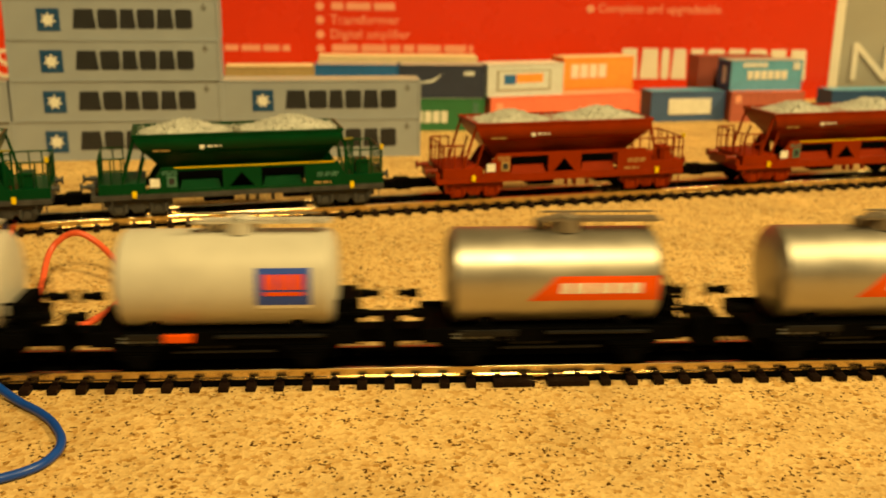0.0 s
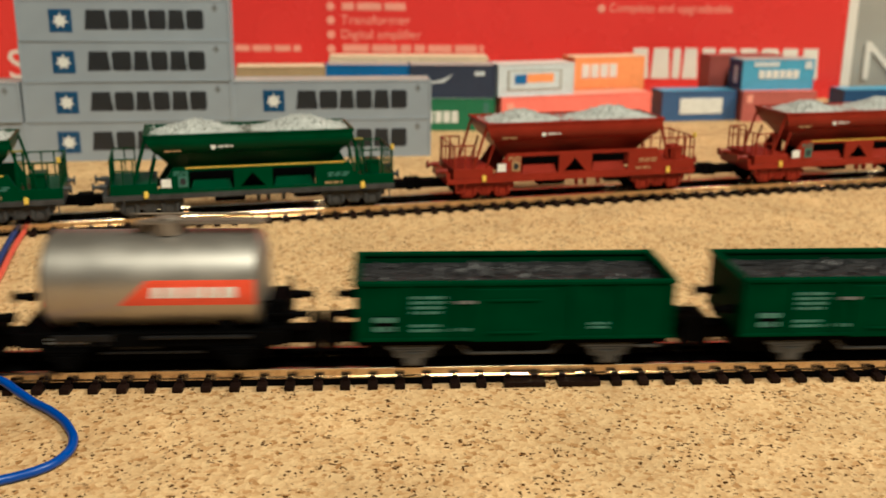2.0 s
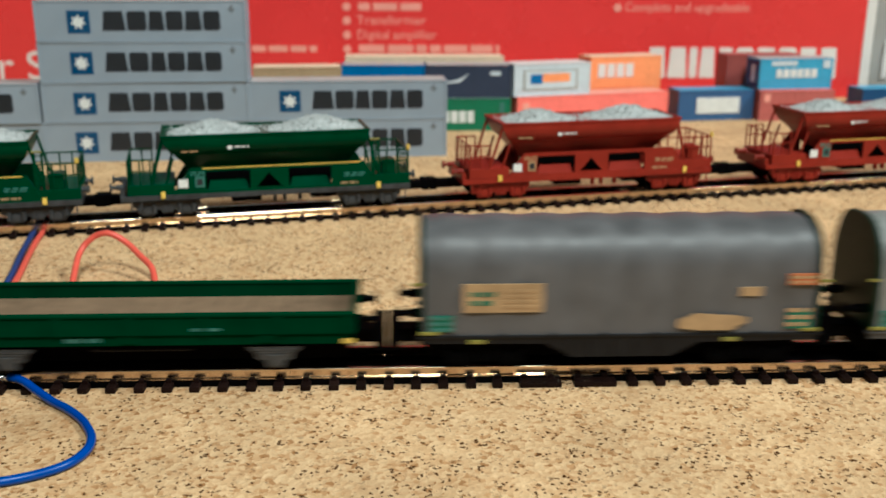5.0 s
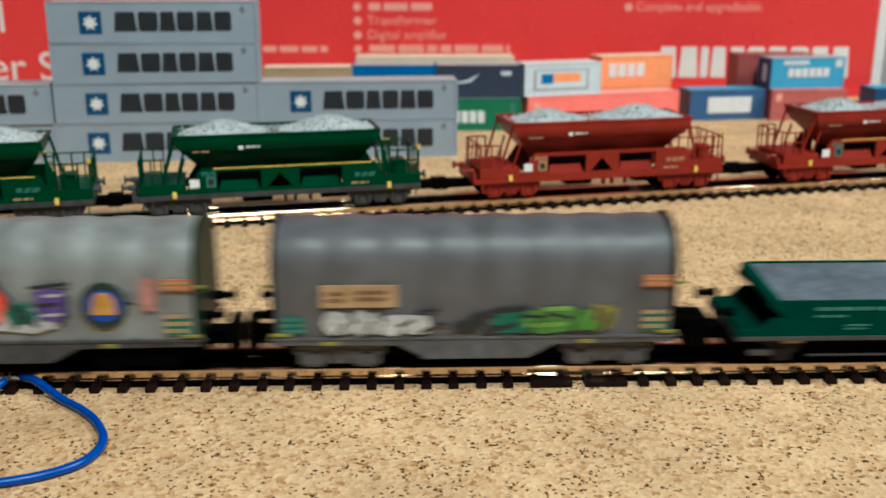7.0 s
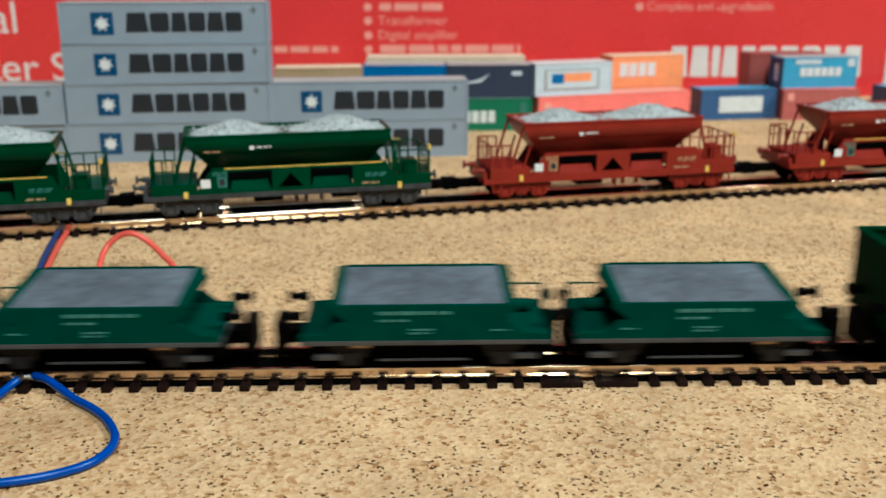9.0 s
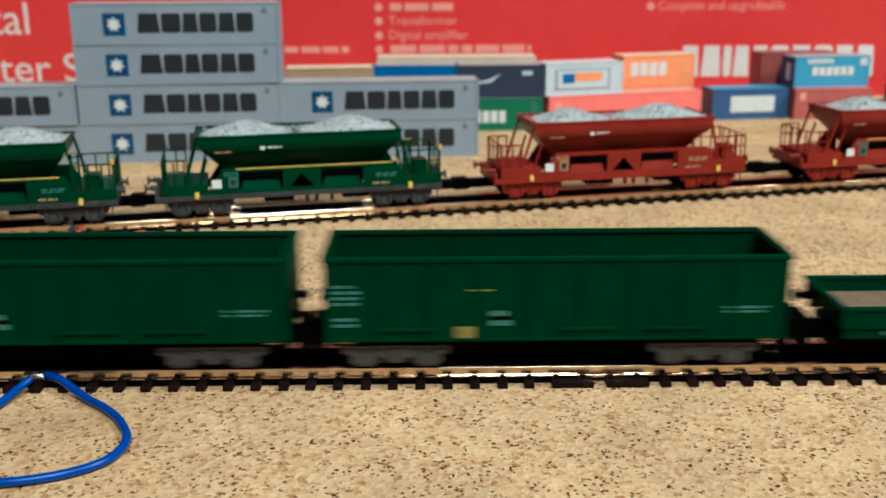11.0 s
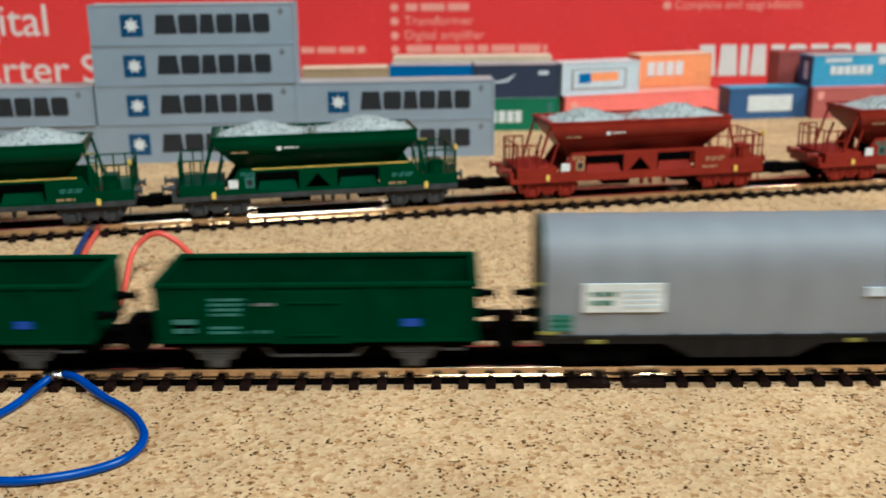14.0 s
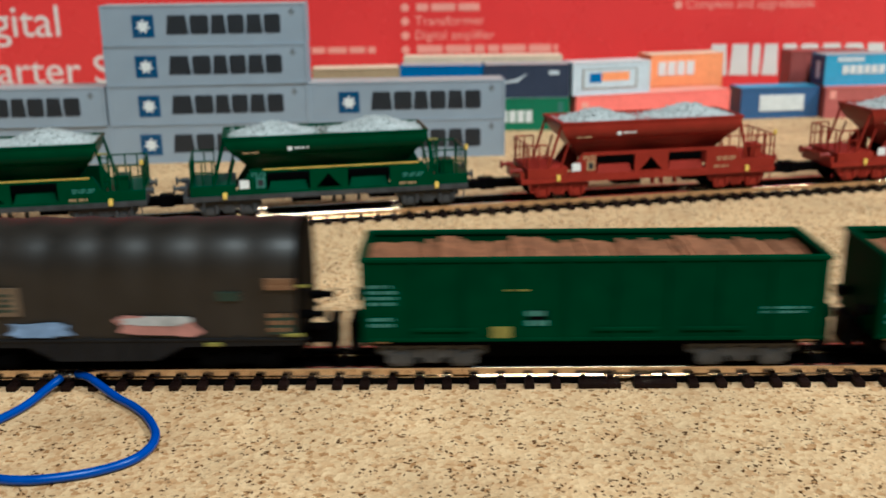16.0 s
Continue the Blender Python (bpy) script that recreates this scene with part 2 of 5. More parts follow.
def rod(bm, p, q, r, seg=10, r2=None):
    p, q = Vector(p), Vector(q)
    d = q - p
    m = Matrix.Translation((p + q) / 2) @ d.to_track_quat("Z", "Y").to_matrix().to_4x4()
    bmesh.ops.create_cone(bm, cap_ends=True, segments=seg, radius1=r, radius2=r if r2 is None else r2, depth=d.length, matrix=m)
    return bm


def tube(bm, points, r, seg=10, steps=8):
    """A round cord along a smooth line through the points."""
    pts = [Vector(p) for p in points]
    ext = [2 * pts[0] - pts[1]] + pts + [2 * pts[-1] - pts[-2]]
    line = []
    for i in range(1, len(ext) - 2):
        a, b, c, d = ext[i - 1:i + 3]
        for k in range(steps):
            t = k / steps
            line.append(0.5 * (2 * b + (c - a) * t + (2 * a - 5 * b + 4 * c - d) * t * t + (3 * b - a - 3 * c + d) * t ** 3))
    line.append(pts[-1])
    rings, side = [], Vector((0, 0, 1))
    for i, p in enumerate(line):
        t = (line[min(i + 1, len(line) - 1)] - line[max(i - 1, 0)]).normalized()
        u = t.cross(side)
        u = (u if u.length > 0.05 else t.cross(Vector((1, 0, 0)))).normalized()
        w = u.cross(t)
        rings.append([bm.verts.new(p + r * (math.cos(k * math.tau / seg) * u + math.sin(k * math.tau / seg) * w)) for k in range(seg)])
    for a, b in zip(rings, rings[1:]):
        for k in range(seg):
            bm.faces.new((a[k], a[(k + 1) % seg], b[(k + 1) % seg], b[k]))
    bm.faces.new(rings[0][::-1]), bm.faces.new(rings[-1])
    bmesh.ops.recalc_face_normals(bm, faces=bm.faces[:])
    return bm


def mesh_of(name, bm, material, smooth=False):
    bmesh.ops.scale(bm, vec=(MM, MM, MM), verts=bm.verts[:])
    me = bpy.data.meshes.new(name)
    bm.to_mesh(me)
    bm.free()
    me.materials.append(material)
    if smooth:
        me.shade_smooth()
        me.set_sharp_from_angle(angle=radians(38))
    return me


def part(name, bm, material, parent=None, label="", smooth=False):
    ob = new(name, mesh_of(name, bm, material, smooth))
    ob.parent = parent
    return tagged(ob, label) if label else ob


def B():
    return bmesh.new()


def thing(name, label, category, group="", kind=""):
    return tagged(new(name), label, category, group, kind)


def words(text, height, material, parent, m, name="lettering", squeeze=1.0):
    """Raised print: text lying in its own xy plane, put at the pose m (metres)."""
    cu = bpy.data.curves.new(name, "FONT")
    cu.body, cu.size, cu.extrude = text, height * MM / 0.72, 0.00004
    tmp = new("tmp", cu)
    bpy.context.view_layer.update()
    me = bpy.data.meshes.new_from_object(tmp.evaluated_get(bpy.context.evaluated_depsgraph_get()))
    bpy.data.objects.remove(tmp)
    me.materials.clear()
    me.materials.append(material)
    me.transform(Matrix.Diagonal((squeeze, 1, 1, 1)))
    ob = new(name, me)
    ob.parent = parent
    ob.matrix_basis = m
    return ob


# ---- room and layout board ----
def slab(name, x0, x1, y0, y1, z0, z1, material, label, cat):
    """A box in metres, part of the setting."""
    bm = box(B(), x0 * 1000, x1 * 1000, y0 * 1000, y1 * 1000, z0 * 1000, z1 * 1000)
    return tagged(part(name, bm, material), label, cat, kind="structure")


slab("ground", -1.85, 1.85, -0.35, 0.9, -0.02, 0.0, CORK, "tan pressed-cork board under the tracks", "layout board")
slab("floor", -2.3, 2.3, -2.2, 1.4, -0.80, -0.75, CARPET, "brown room floor below the layout", "floor")
slab("wall_north", -2.4, 2.4, 1.4, 1.5, -0.80, 1.75, PLASTER, "plain plaster wall behind the layout", "wall")
slab("wall_south", -2.4, 2.4, -2.3, -2.2, -0.80, 1.75, PLASTER, "plain plaster wall", "wall")
slab("wall_west", -2.4, -2.3, -2.2, 1.4, -0.80, 1.75, PLASTER, "plain plaster wall", "wall")
slab("wall_east", 2.3, 2.4, -2.2, 1.4, -0.80, 1.75, PLASTER, "plain plaster wall", "wall")
slab("ceiling", -2.4, 2.4, -2.3, 1.5, 1.75, 1.80, CEIL, "plain grey ceiling", "ceiling")

# track frames: origin on the centre line, x along the track
FRONT = pose(0.0, 0.1712, 0, 0, 0, 1.61)
BACK = pose(-0.1195, 0.2670, 0, 0, 0, 13.1)


def rail_mesh(x0, x1):
    """Rail with foot, web and head, from sleeper top upwards."""
    prof = [(-0.8, 1.15), (0.8, 1.15), (0.8, 1.45), (0.3, 1.6), (0.3, 2.4), (0.45, 2.5), (0.45, 2.95), (0.38, 3.05), (-0.38, 3.05), (-0.45, 2.95), (-0.45, 2.5), (-0.3, 2.4), (-0.3, 1.6), (-0.8, 1.45)]
    bm = prism(B(), prof, x0, x1, "x")
    return mesh_of("rail", bm, RAIL)


def track(name, label, frame_m, x0, x1, pitch, far, joints=()):
    t = thing(name, label, "track", "model tracks", "structure")
    t.matrix_basis = frame_m
    me = rail_mesh(*far)
    for y in (-4.9, 4.9):
        r = new("rail", me)
        r.parent = t
        r.location.y = y * MM
    bm = B()
    box(bm, -0.9, 0.9, -8.4, 8.4, 0.0, 1.05, 0.2)
    for y in (-4.9, 4.9):
        for s in (-1, 1):
            box(bm, -0.5, 0.5, y + s * 1.05 - 0.4, y + s * 1.05 + 0.4, 0.9, 1.75, 0.12)
    sl = mesh_of("sleeper", bm, SLEEPER)
    n = int((x1 - x0) / pitch)
    rng = random.Random(4)
    for i in range(n):
        x = x0 + (i + 0.5) * pitch
        o = new("sleeper", sl)
        o.parent = t
        o.location = (x * MM, 0, 0)
        o.rotation_euler.z = rng.uniform(-0.012, 0.012)
    # the far ends of the line, out of the way, as one joined row
    bm = B()
    for a, b in ((far[0], x0), (x1, far[1])):
        x = a + pitch / 2
        while x < b:
            box(bm, x - 0.95, x + 0.95, -8.4, 8.4, 0.0, 1.1)
            x += pitch
    if bm.verts:
        tagged(part("sleeper_row", bm, SLEEPER, t), kind="stuff")
    x0, x1 = far
    # added black strip: the shade between the rails, put in as a dark fill
    part("centre_dark_fill", box(B(), x0, x1, -4.25, 4.25, 0.02, 1.3), BLACK, t, "added black strip for the dark between the rails")
    # plastic webs that tie the sleepers together under each rail
    for y in (-4.9, 4.9):
        cuts = [x0] + [v for j in joints for v in (j - 1.6, j + 1.4)] + [x1]
        for a, b in zip(cuts[::2], cuts[1::2]):
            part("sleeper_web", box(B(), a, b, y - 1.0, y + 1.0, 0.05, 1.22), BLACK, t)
        # the closed shoes of two track lengths where they meet, with the rail joiner
        for j in joints:
            for a, b in ((j - 8.4, j - 1.6), (j + 1.4, j + 8.4)):
                part("joint_shoe", box(B(), a, b, min(y, y * 1.7), max(y, y * 1.7), 0.02, 0.98, 0.15), SLEEPER, t)
            part("rail_joiner", box(B(), j - 4.5, j + 4.3, y - 1.15, y + 1.15, 1.1, 1.62, 0.15), RAIL, t)
    return t


front = track("front_track", "model railway track with shiny rails and dark sleepers on cork", FRONT, -260.5, 260, 4.92, (-1750, 1750), (25.7,))
back = track("back_track", "model railway track with brassy rails and dark sleepers, set at an angle", BACK, -140, 420, 4.92, (-140, 420))


# ---- wagon parts ----
def wheelset(parent, x, material=BLACK):
    bm = B()
    for y in (-4.7, 4.7):
        rod(bm, (x, y - 0.9, 5.95), (x, y + 0.9, 5.95), 2.9, 20)
        rod(bm, (x, y - 0.5 if y > 0 else y - 1.1, 5.95), (x, y + 1.1 if y > 0 else y + 0.5, 5.95), 1.0, 12)
    rod(bm, (x, -4.7, 5.95), (x, 4.7, 5.95), 0.5, 8)
    return part("wheelset", bm, material, parent)


def buffers(parent, x, out, reach, z=13.6, material=BLACK):
    """Two sprung buffers at the end x; out is -1 or 1."""
    for y in (-5.4, 5.4):
        bm = rod(B(), (x, y, z), (x + out * (reach - 0.5), y, z), 0.55, 10)
        rod(bm, (x, y, z), (x + out * reach * 0.55, y, z), 0.85, 10)
        rod(bm, (x + out * (reach - 0.5), y, z), (x + out * reach, y, z), 1.25, 14)
        part("buffer", bm, material, parent)


def coupler(parent, x, out, reach, small=False):
    bm = box(B(), min(x, x + out * reach), max(x, x + out * reach), -2.2, 2.2, 6.8, 9.2, 0.2)
    e = x + out * reach
    if small:
        box(bm, min(e, e - out * 2.2), max(e, e - out * 2.2), -2.4, 2.4, 6.4, 9.8, 0.3)
    else:
        box(bm, min(e, e - out * 2.2), max(e, e - out * 2.2), -3.2, 3.2, 5.4, 11.2, 0.4)
    part("coupler", bm, BLACK, parent)


def ends(parent, x0, x1, reach, z=13.6):
    for x, out in ((x0, -1), (x1, 1)):
        buffers(parent, x, out, reach * 0.66, z)
        coupler(parent, x - out * 4, out, reach + 4 - 0.15)


def underfill(w, x0, x1):
    """An added black block low between the wheels, filling in the shade under the wagon."""
    return part("underfill_block", box(B(), x0, x1, -3.4, 3.4, 4.3, 9.0, 0.3), BLACK, w)


def spring_unit(parent, x, material, y=-7.4, w=4.6):
    """Axle guard with leaf spring and box, on both sides."""
    for s in (1, -1):
        bm = B()
        yy = y * s
        prism(bm, [(x - w, 8.6), (x + w, 8.6), (x + w * 0.72, 7.4), (x + w * 0.6, 6.2), (x + 1.7, 6.0), (x + 1.5, 4.6), (x - 1.5, 4.6), (x - 1.7, 6.0), (x - w * 0.6, 6.2), (x - w * 0.72, 7.4)], yy - 0.55, yy + 0.55)
        box(bm, x - 1.2, x + 1.2, yy - s * -0.3 - 0.6, yy - s * -0.3 + 0.6, 4.9, 7.2, 0.2) if s < 0 else box(bm, x - 1.2, x + 1.2, yy - 0.95, yy - 0.2, 4.9, 7.2, 0.2)
        for k in range(3):
            box(bm, x - w * (0.9 - 0.2 * k), x + w * (0.9 - 0.2 * k), yy - 0.75, yy + 0.75, 7.9 - 0.5 * k, 8.25 - 0.5 * k)
        part("axle_guard", bm, material, parent)


def bogie(parent, x, half, material):
    """Two-axle bogie: side frames with humps over the axle boxes, and wheels."""
    bm = B()
    for s in (-1, 1):
        y0, y1 = s * 7.0 - 0.7, s * 7.0 + 0.7
        a = half * 0.58
        prism(bm, [(x - half, 8.3), (x + half, 8.3), (x + half, 7.0), (x + a + 1.9, 6.2), (x + a + 1.7, 4.4), (x + a - 1.7, 4.4), (x + a - 2.1, 6.2), (x + 1.8, 6.0), (x + 1.4, 5.0), (x - 1.4, 5.0), (x - 1.8, 6.0), (x - a + 2.1, 6.2), (x - a + 1.7, 4.4), (x - a - 1.7, 4.4), (x - a - 1.9, 6.2), (x - half, 7.0)], y0, y1)
        for xa in (x - a, x + a):
            rod(bm, (xa, s * 7.6, 6.0), (xa, s * 8.2, 6.0), 1.1, 12)
            for dx in (-1.9, 1.9):
                rod(bm, (xa + dx, s * 7.9, 5.2), (xa + dx, s * 7.9, 7.6), 0.6, 8)
        for k in (-0.8, 0.0, 0.8):
            rod(bm, (x + k, s * 7.8, 5.4), (x + k, s * 7.8, 7.8), 0.35, 6)
    box(bm, x - 2, x + 2, -6.5, 6.5, 6.8, 9.0)
    frame_part = part("bogie", bm, material, parent)
    wheelset(frame_part, x - half * 0.58)
    wheelset(frame_part, x + half * 0.58)


def plate(parent, name, x0, x1, z0, z1, material, y=-9.25, t=0.12, bevel=0.0):
    """A thin printed panel on the near side."""
    return part(name, box(B(), x0, x1, y - t, y + 0.05, z0, z1, bevel), material, parent)


def writing(parent, x0, x1, z0, z1, rows, material, seed, y=-9.25):
    """Rows of short bars, where the lettering is too small to read."""
    rng = random.Random(seed)
    dz = (z1 - z0) / rows
    bm = B()
    for r in range(rows):
        x = x0
        while x < x1 - 0.3:
            w = min(rng.uniform(0.6, 2.2), x1 - x)
            box(bm, x, x + w, y - 0.06, y + 0.05, z0 + r * dz + dz * 0.2, z0 + r * dz + dz * 0.75)
            x += w + rng.uniform(0.25, 0.7)
    return part("lettering", bm, material, parent)


def blotch(parent, name, x0, x1, z0, z1, material, seed, y=-9.25, n=18):
    """A ragged sprayed patch."""
    rng = random.Random(seed)
    cx, cz, rx, rz = (x0 + x1) / 2, (z0 + z1) / 2, (x1 - x0) / 2, (z1 - z0) / 2
    pts = []
    for k in range(n):
        a = k * math.tau / n
        f = rng.uniform(0.72, 1.08)
        c, s = math.cos(a), math.sin(a)
        pts.append((cx + rx * f * math.copysign(abs(c) ** 0.6, c), cz + rz * f * math.copysign(abs(s) ** 0.6, s)))
    return part(name, prism(B(), pts, y - 0.09, y + 0.05), material, parent)


# ---- tank wagons ----
R_TANK, ZC_TANK = 8.75, 18.9


def barrel_patch(x0, x1, z0, z1, lift, skew=0.0):
    """A decal that follows the barrel, on the near side."""
    bm = B()
    n, r = 8, R_TANK + lift
    rows = []
    for i in range(n + 1):
        z = z0 + (z1 - z0) * i / n
        y = -math.sqrt(max(r * r - (z - ZC_TANK) ** 2, 0.01))
        rows.append([bm.verts.new((x, y, z)) for x in (x0 + skew * i / n, x1)] + [bm.verts.new((x, y + 0.2 + lift, z)) for x in (x0 + skew * i / n, x1)])
    for a, b in zip(rows, rows[1:]):
        for i, j in ((0, 1), (1, 3), (3, 2), (2, 0)):
            bm.faces.new((a[i], a[j], b[j], b[i]))
    bm.faces.new((rows[0][0], rows[0][1], rows[0][3], rows[0][2])), bm.faces.new((rows[-1][0], rows[-1][2], rows[-1][3], rows[-1][1]))
    bmesh.ops.recalc_face_normals(bm, faces=bm.faces[:])
    return bm


def tank_wagon(name, label, paint, white):
    w = thing(name, label, "tank wagon", "wagons of the moving train")
    L = 39.4
    bm, seg = B(), 48
    prof = [(0.0, 0.0), (0.15, 3.7), (0.5, 6.4), (1.1, 8.0), (1.9, R_TANK), (12.6, R_TANK), (12.65, R_TANK + 0.06), (12.95, R_TANK + 0.06), (13.0, R_TANK), (25.0, R_TANK), (25.05, R_TANK + 0.06), (25.35, R_TANK + 0.06), (25.4, R_TANK)]
    prof += [(L - x, r) for x, r in prof[4::-1]]
    rings = []
    for x, r in prof:
        rings.append([bm.verts.new((x, r * math.cos(a * math.tau / seg), ZC_TANK + r * math.sin(a * math.tau / seg))) for a in range(seg)] if r else [bm.verts.new((x, 0, ZC_TANK))])
    for a, b in zip(rings, rings[1:]):
        for k in range(seg):
            q = [a[k % len(a)], a[(k + 1) % len(a)], b[(k + 1) % len(b)], b[k % len(b)]]
            bm.faces.new(list(dict.fromkeys(q)))
    bmesh.ops.recalc_face_normals(bm, faces=bm.faces[:])
    part("barrel", bm, paint, w, smooth=True)
    # dome, hatches and roof walkway
    bm = rod(B(), (22, 0, 27.4), (22, 0, 29.6), 3.0, 24)
    rod(bm, (22, 0, 29.6), (22, 0, 30.3), 2.3, 20, 1.6)
    rod(bm, (17.4, 0, 27.6), (17.4, 0, 29.3), 1.2, 14)
    part("dome", bm, paint if white else WALKWAY, w)
    bm = B()
    x0, x1 = (14, 38) if white else (17, 39)
    for k in range(4):
        box(bm, x0 + k * 0.4, x1, -2.6 + k * 0.85, -1.95 + k * 0.85, 29.4, 29.8)
    for x in (x0 + 2, (x0 + x1) / 2, x1 - 2):
        rod(bm, (x, -1.6, 27.2), (x, -1.6, 29.5), 0.25, 6)
    part("walkway", bm, paint if white else WALKWAY, w)
    bm = B()
    rod(bm, (x0, -2.8, 31.4), (x1 - 2, -2.8, 31.4), 0.2, 6)
    for x in (x0, x0 + 8, x1 - 8, x1 - 2):
        rod(bm, (x, -2.8, 29.4), (x, -2.8, 31.4), 0.18, 6)
    part("handrail", bm, WALKWAY, w)
    if white:
        decal = part("decal", barrel_patch(25.2, 34.6, 16.4, 22.9, 0.06), MARK_BLUE, w, "blue square decal")
        for args in ((26.6, 33.4, 18.2, 18.9), (26.6, 28.6, 19.3, 21.9), (29.1, 31.0, 19.3, 21.9), (31.4, 33.4, 19.3, 21.9)):
            part("emblem_block", barrel_patch(*args, 0.14), MARK_RED, decal)
        part("decal_strip", barrel_patch(25.2, 34.6, 15.7, 16.35, 0.06), MARK_WHITE, decal)
        part("valve_box", box(B(), 9, 14, -8.6, -7.4, 9.6, 11.0, 0.2), MARK_RED, w)
    else:
        decal = part("decal", barrel_patch(14.4, 37.6, 16.6, 21.1, 0.06, 5.0), MARK_RED, w, "slanted red band")
        for a, b in ((19.9, 21.8), (22.3, 24.4), (24.9, 26.5), (27.0, 29.0), (29.5, 31.5), (32.0, 34.4)):
            part("emblem_block", barrel_patch(a, b, 18.0, 19.9, 0.14, 0.4), MARK_WHITE, decal)
    # underframe
    for y in (-7.6, 6.6):
        part("solebar", box(B(), -4.2, 42.6, y, y + 1.0, 8.6, 11.2, 0.15), BLACK, w)
    for x in (-4.2, 8, 28, 41.6):
        part("cross_member", box(B(), x, x + 1.0, -6.6, 6.6, 8.8, 11.0), BLACK, w)
    for x in (6.0, 31.0):
        part("saddle", prism(B(), [(-7.2, 9.6), (7.2, 9.6), (6.4, 13.0), (3.0, 10.6), (-3.0, 10.6), (-6.4, 13.0)], x, x + 2.2, "x"), BLACK, w)
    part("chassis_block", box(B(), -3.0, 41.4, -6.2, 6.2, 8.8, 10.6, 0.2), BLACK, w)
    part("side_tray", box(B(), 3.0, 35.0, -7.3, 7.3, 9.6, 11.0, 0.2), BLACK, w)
    underfill(w, -1, 39)
    part("footboard", box(B(), 18.0, 36.5, -8.3, -7.5, 10.2, 10.7, 0.12), DARK_FRAME, w)
    part("tank_cradle", box(B(), 2.4, 12.6, -8.0, -7.5, 9.8, 11.0, 0.12), DARK_FRAME, w)
    for x in (3.4, 6.0, 8.6, 11.2):
        part("cradle_rib", box(B(), x, x + 0.5, -8.2, -7.9, 9.0, 10.9, 0.08), DARK_FRAME, w)
    part("catwalk", box(B(), 38.4, 43.0, -7.4, 7.4, 11.2, 11.8), BLACK, w)
    bm = B()
    for x, y in ((42.6, -7), (42.6, 7), (39, -7), (42.6, -2.5), (42.6, 2.5)):
        rod(bm, (x, y, 11.6), (x, y, 16.6), 0.28, 6)
    for z in (14.2, 16.6):
        rod(bm, (42.6, -7, z), (42.6, 7, z), 0.28, 6)
        rod(bm, (39, -7, z), (42.6, -7, z), 0.28, 6)
    part("end_railing", bm, BLACK, w)
    part("brake_box", box(B(), 39.2, 42.2, -4.6, 4.6, 11.8, 15.6, 0.3), BLACK, w)
    for x in (4.2, 33.8):
        wheelset(w, x)
        spring_unit(w, x, BLACK)
    bm = B()
    rod(bm, (10, -6.6, 7.2), (28, -6.6, 7.2), 0.3, 6)
    rod(bm, (12, -4.0, 8.2), (20, -4.0, 8.2), 1.4, 12)
    part("brake_gear", bm, DARK_FRAME, w)
    writing(w, 1.5, 8, 9.2, 10.6, 2, FAINT, 5, -7.62)
    ends(w, -4.2, 42.6, 6.3)
    return w


# ---- open wagons ----
def tub(w, L, z0, z1, paint, half=9.2, wall=0.55, floor_z=11.2, rim=0.75):
    """An open body: two side walls, two end walls and a floor."""
    for y in (-half, half - wall):
        part("side_wall", box(B(), 0.4, L - 0.4, y, y + wall, z0, z1 - rim), paint, w)
    for x in (0.4, L - 0.4 - wall):
        part("end_wall", box(B(), x, x + wall, -half + wall, half - wall, z0, z1 - rim), paint, w)
    part("wagon_floor", box(B(), 0.4 + wall, L - 0.4 - wall, -half + wall, half - wall, floor_z - 0.6, floor_z), paint, w)


def rim_mesh(w, L, z1, paint, half=9.2, wall=0.9, rim=0.75, over=0.3):
    """Top rails round an open body."""
    for y0, y1 in ((-half - over, -half + wall), (half - wall, half + over)):
        part("side_rail", box(B(), 0, L, y0, y1, z1 - rim, z1, 0.18), paint, w)
    for x in (0.0, L - wall - 0.3):
        part("end_rail", box(B(), x, x + wall + 0.3, -half + wall, half - wall, z1 - rim + 0.003, z1 - 0.003), paint, w)


def post(w, x0, x1, y0, y1, z0, z1, paint, name="side_post"):
    return part(name, box(B(), x0, x1, y0, y1, z0, z1, 0.08), paint, w)


def heap(bm, x0, x1, y0, y1, z, rough, nx, ny, seed, peaks=()):
    """A lumpy load: a closed sheet with a noisy top."""
    grid = []
    for i in range(nx + 1):
        col = []
        for j in range(ny + 1):
            x, y = x0 + (x1 - x0) * i / nx, y0 + (y1 - y0) * j / ny
            edge = min(i, nx - i, j, ny - j) == 0
            zz = z + (0 if edge else rough * noise.noise((x * 0.5 + seed, y * 0.5, 0)) + rough * 0.7 * noise.noise((x * 1.3, y * 1.3 + seed, 3)))
            for px, pz, pr in peaks:
                u = ((x - px) / pr) ** 2
                v = ((y - (y0 + y1) / 2) / ((y1 - y0) / 2)) ** 2
                zz += pz * math.exp(-u * 1.6) * max(0, 1 - v) ** 0.8
            col.append(bm.verts.new((x, y, zz)))
        grid.append(col)
    for i in range(nx):
        for j in range(ny):
            bm.faces.new((grid[i][j], grid[i + 1][j], grid[i + 1][j + 1], grid[i][j + 1]))
    return grid


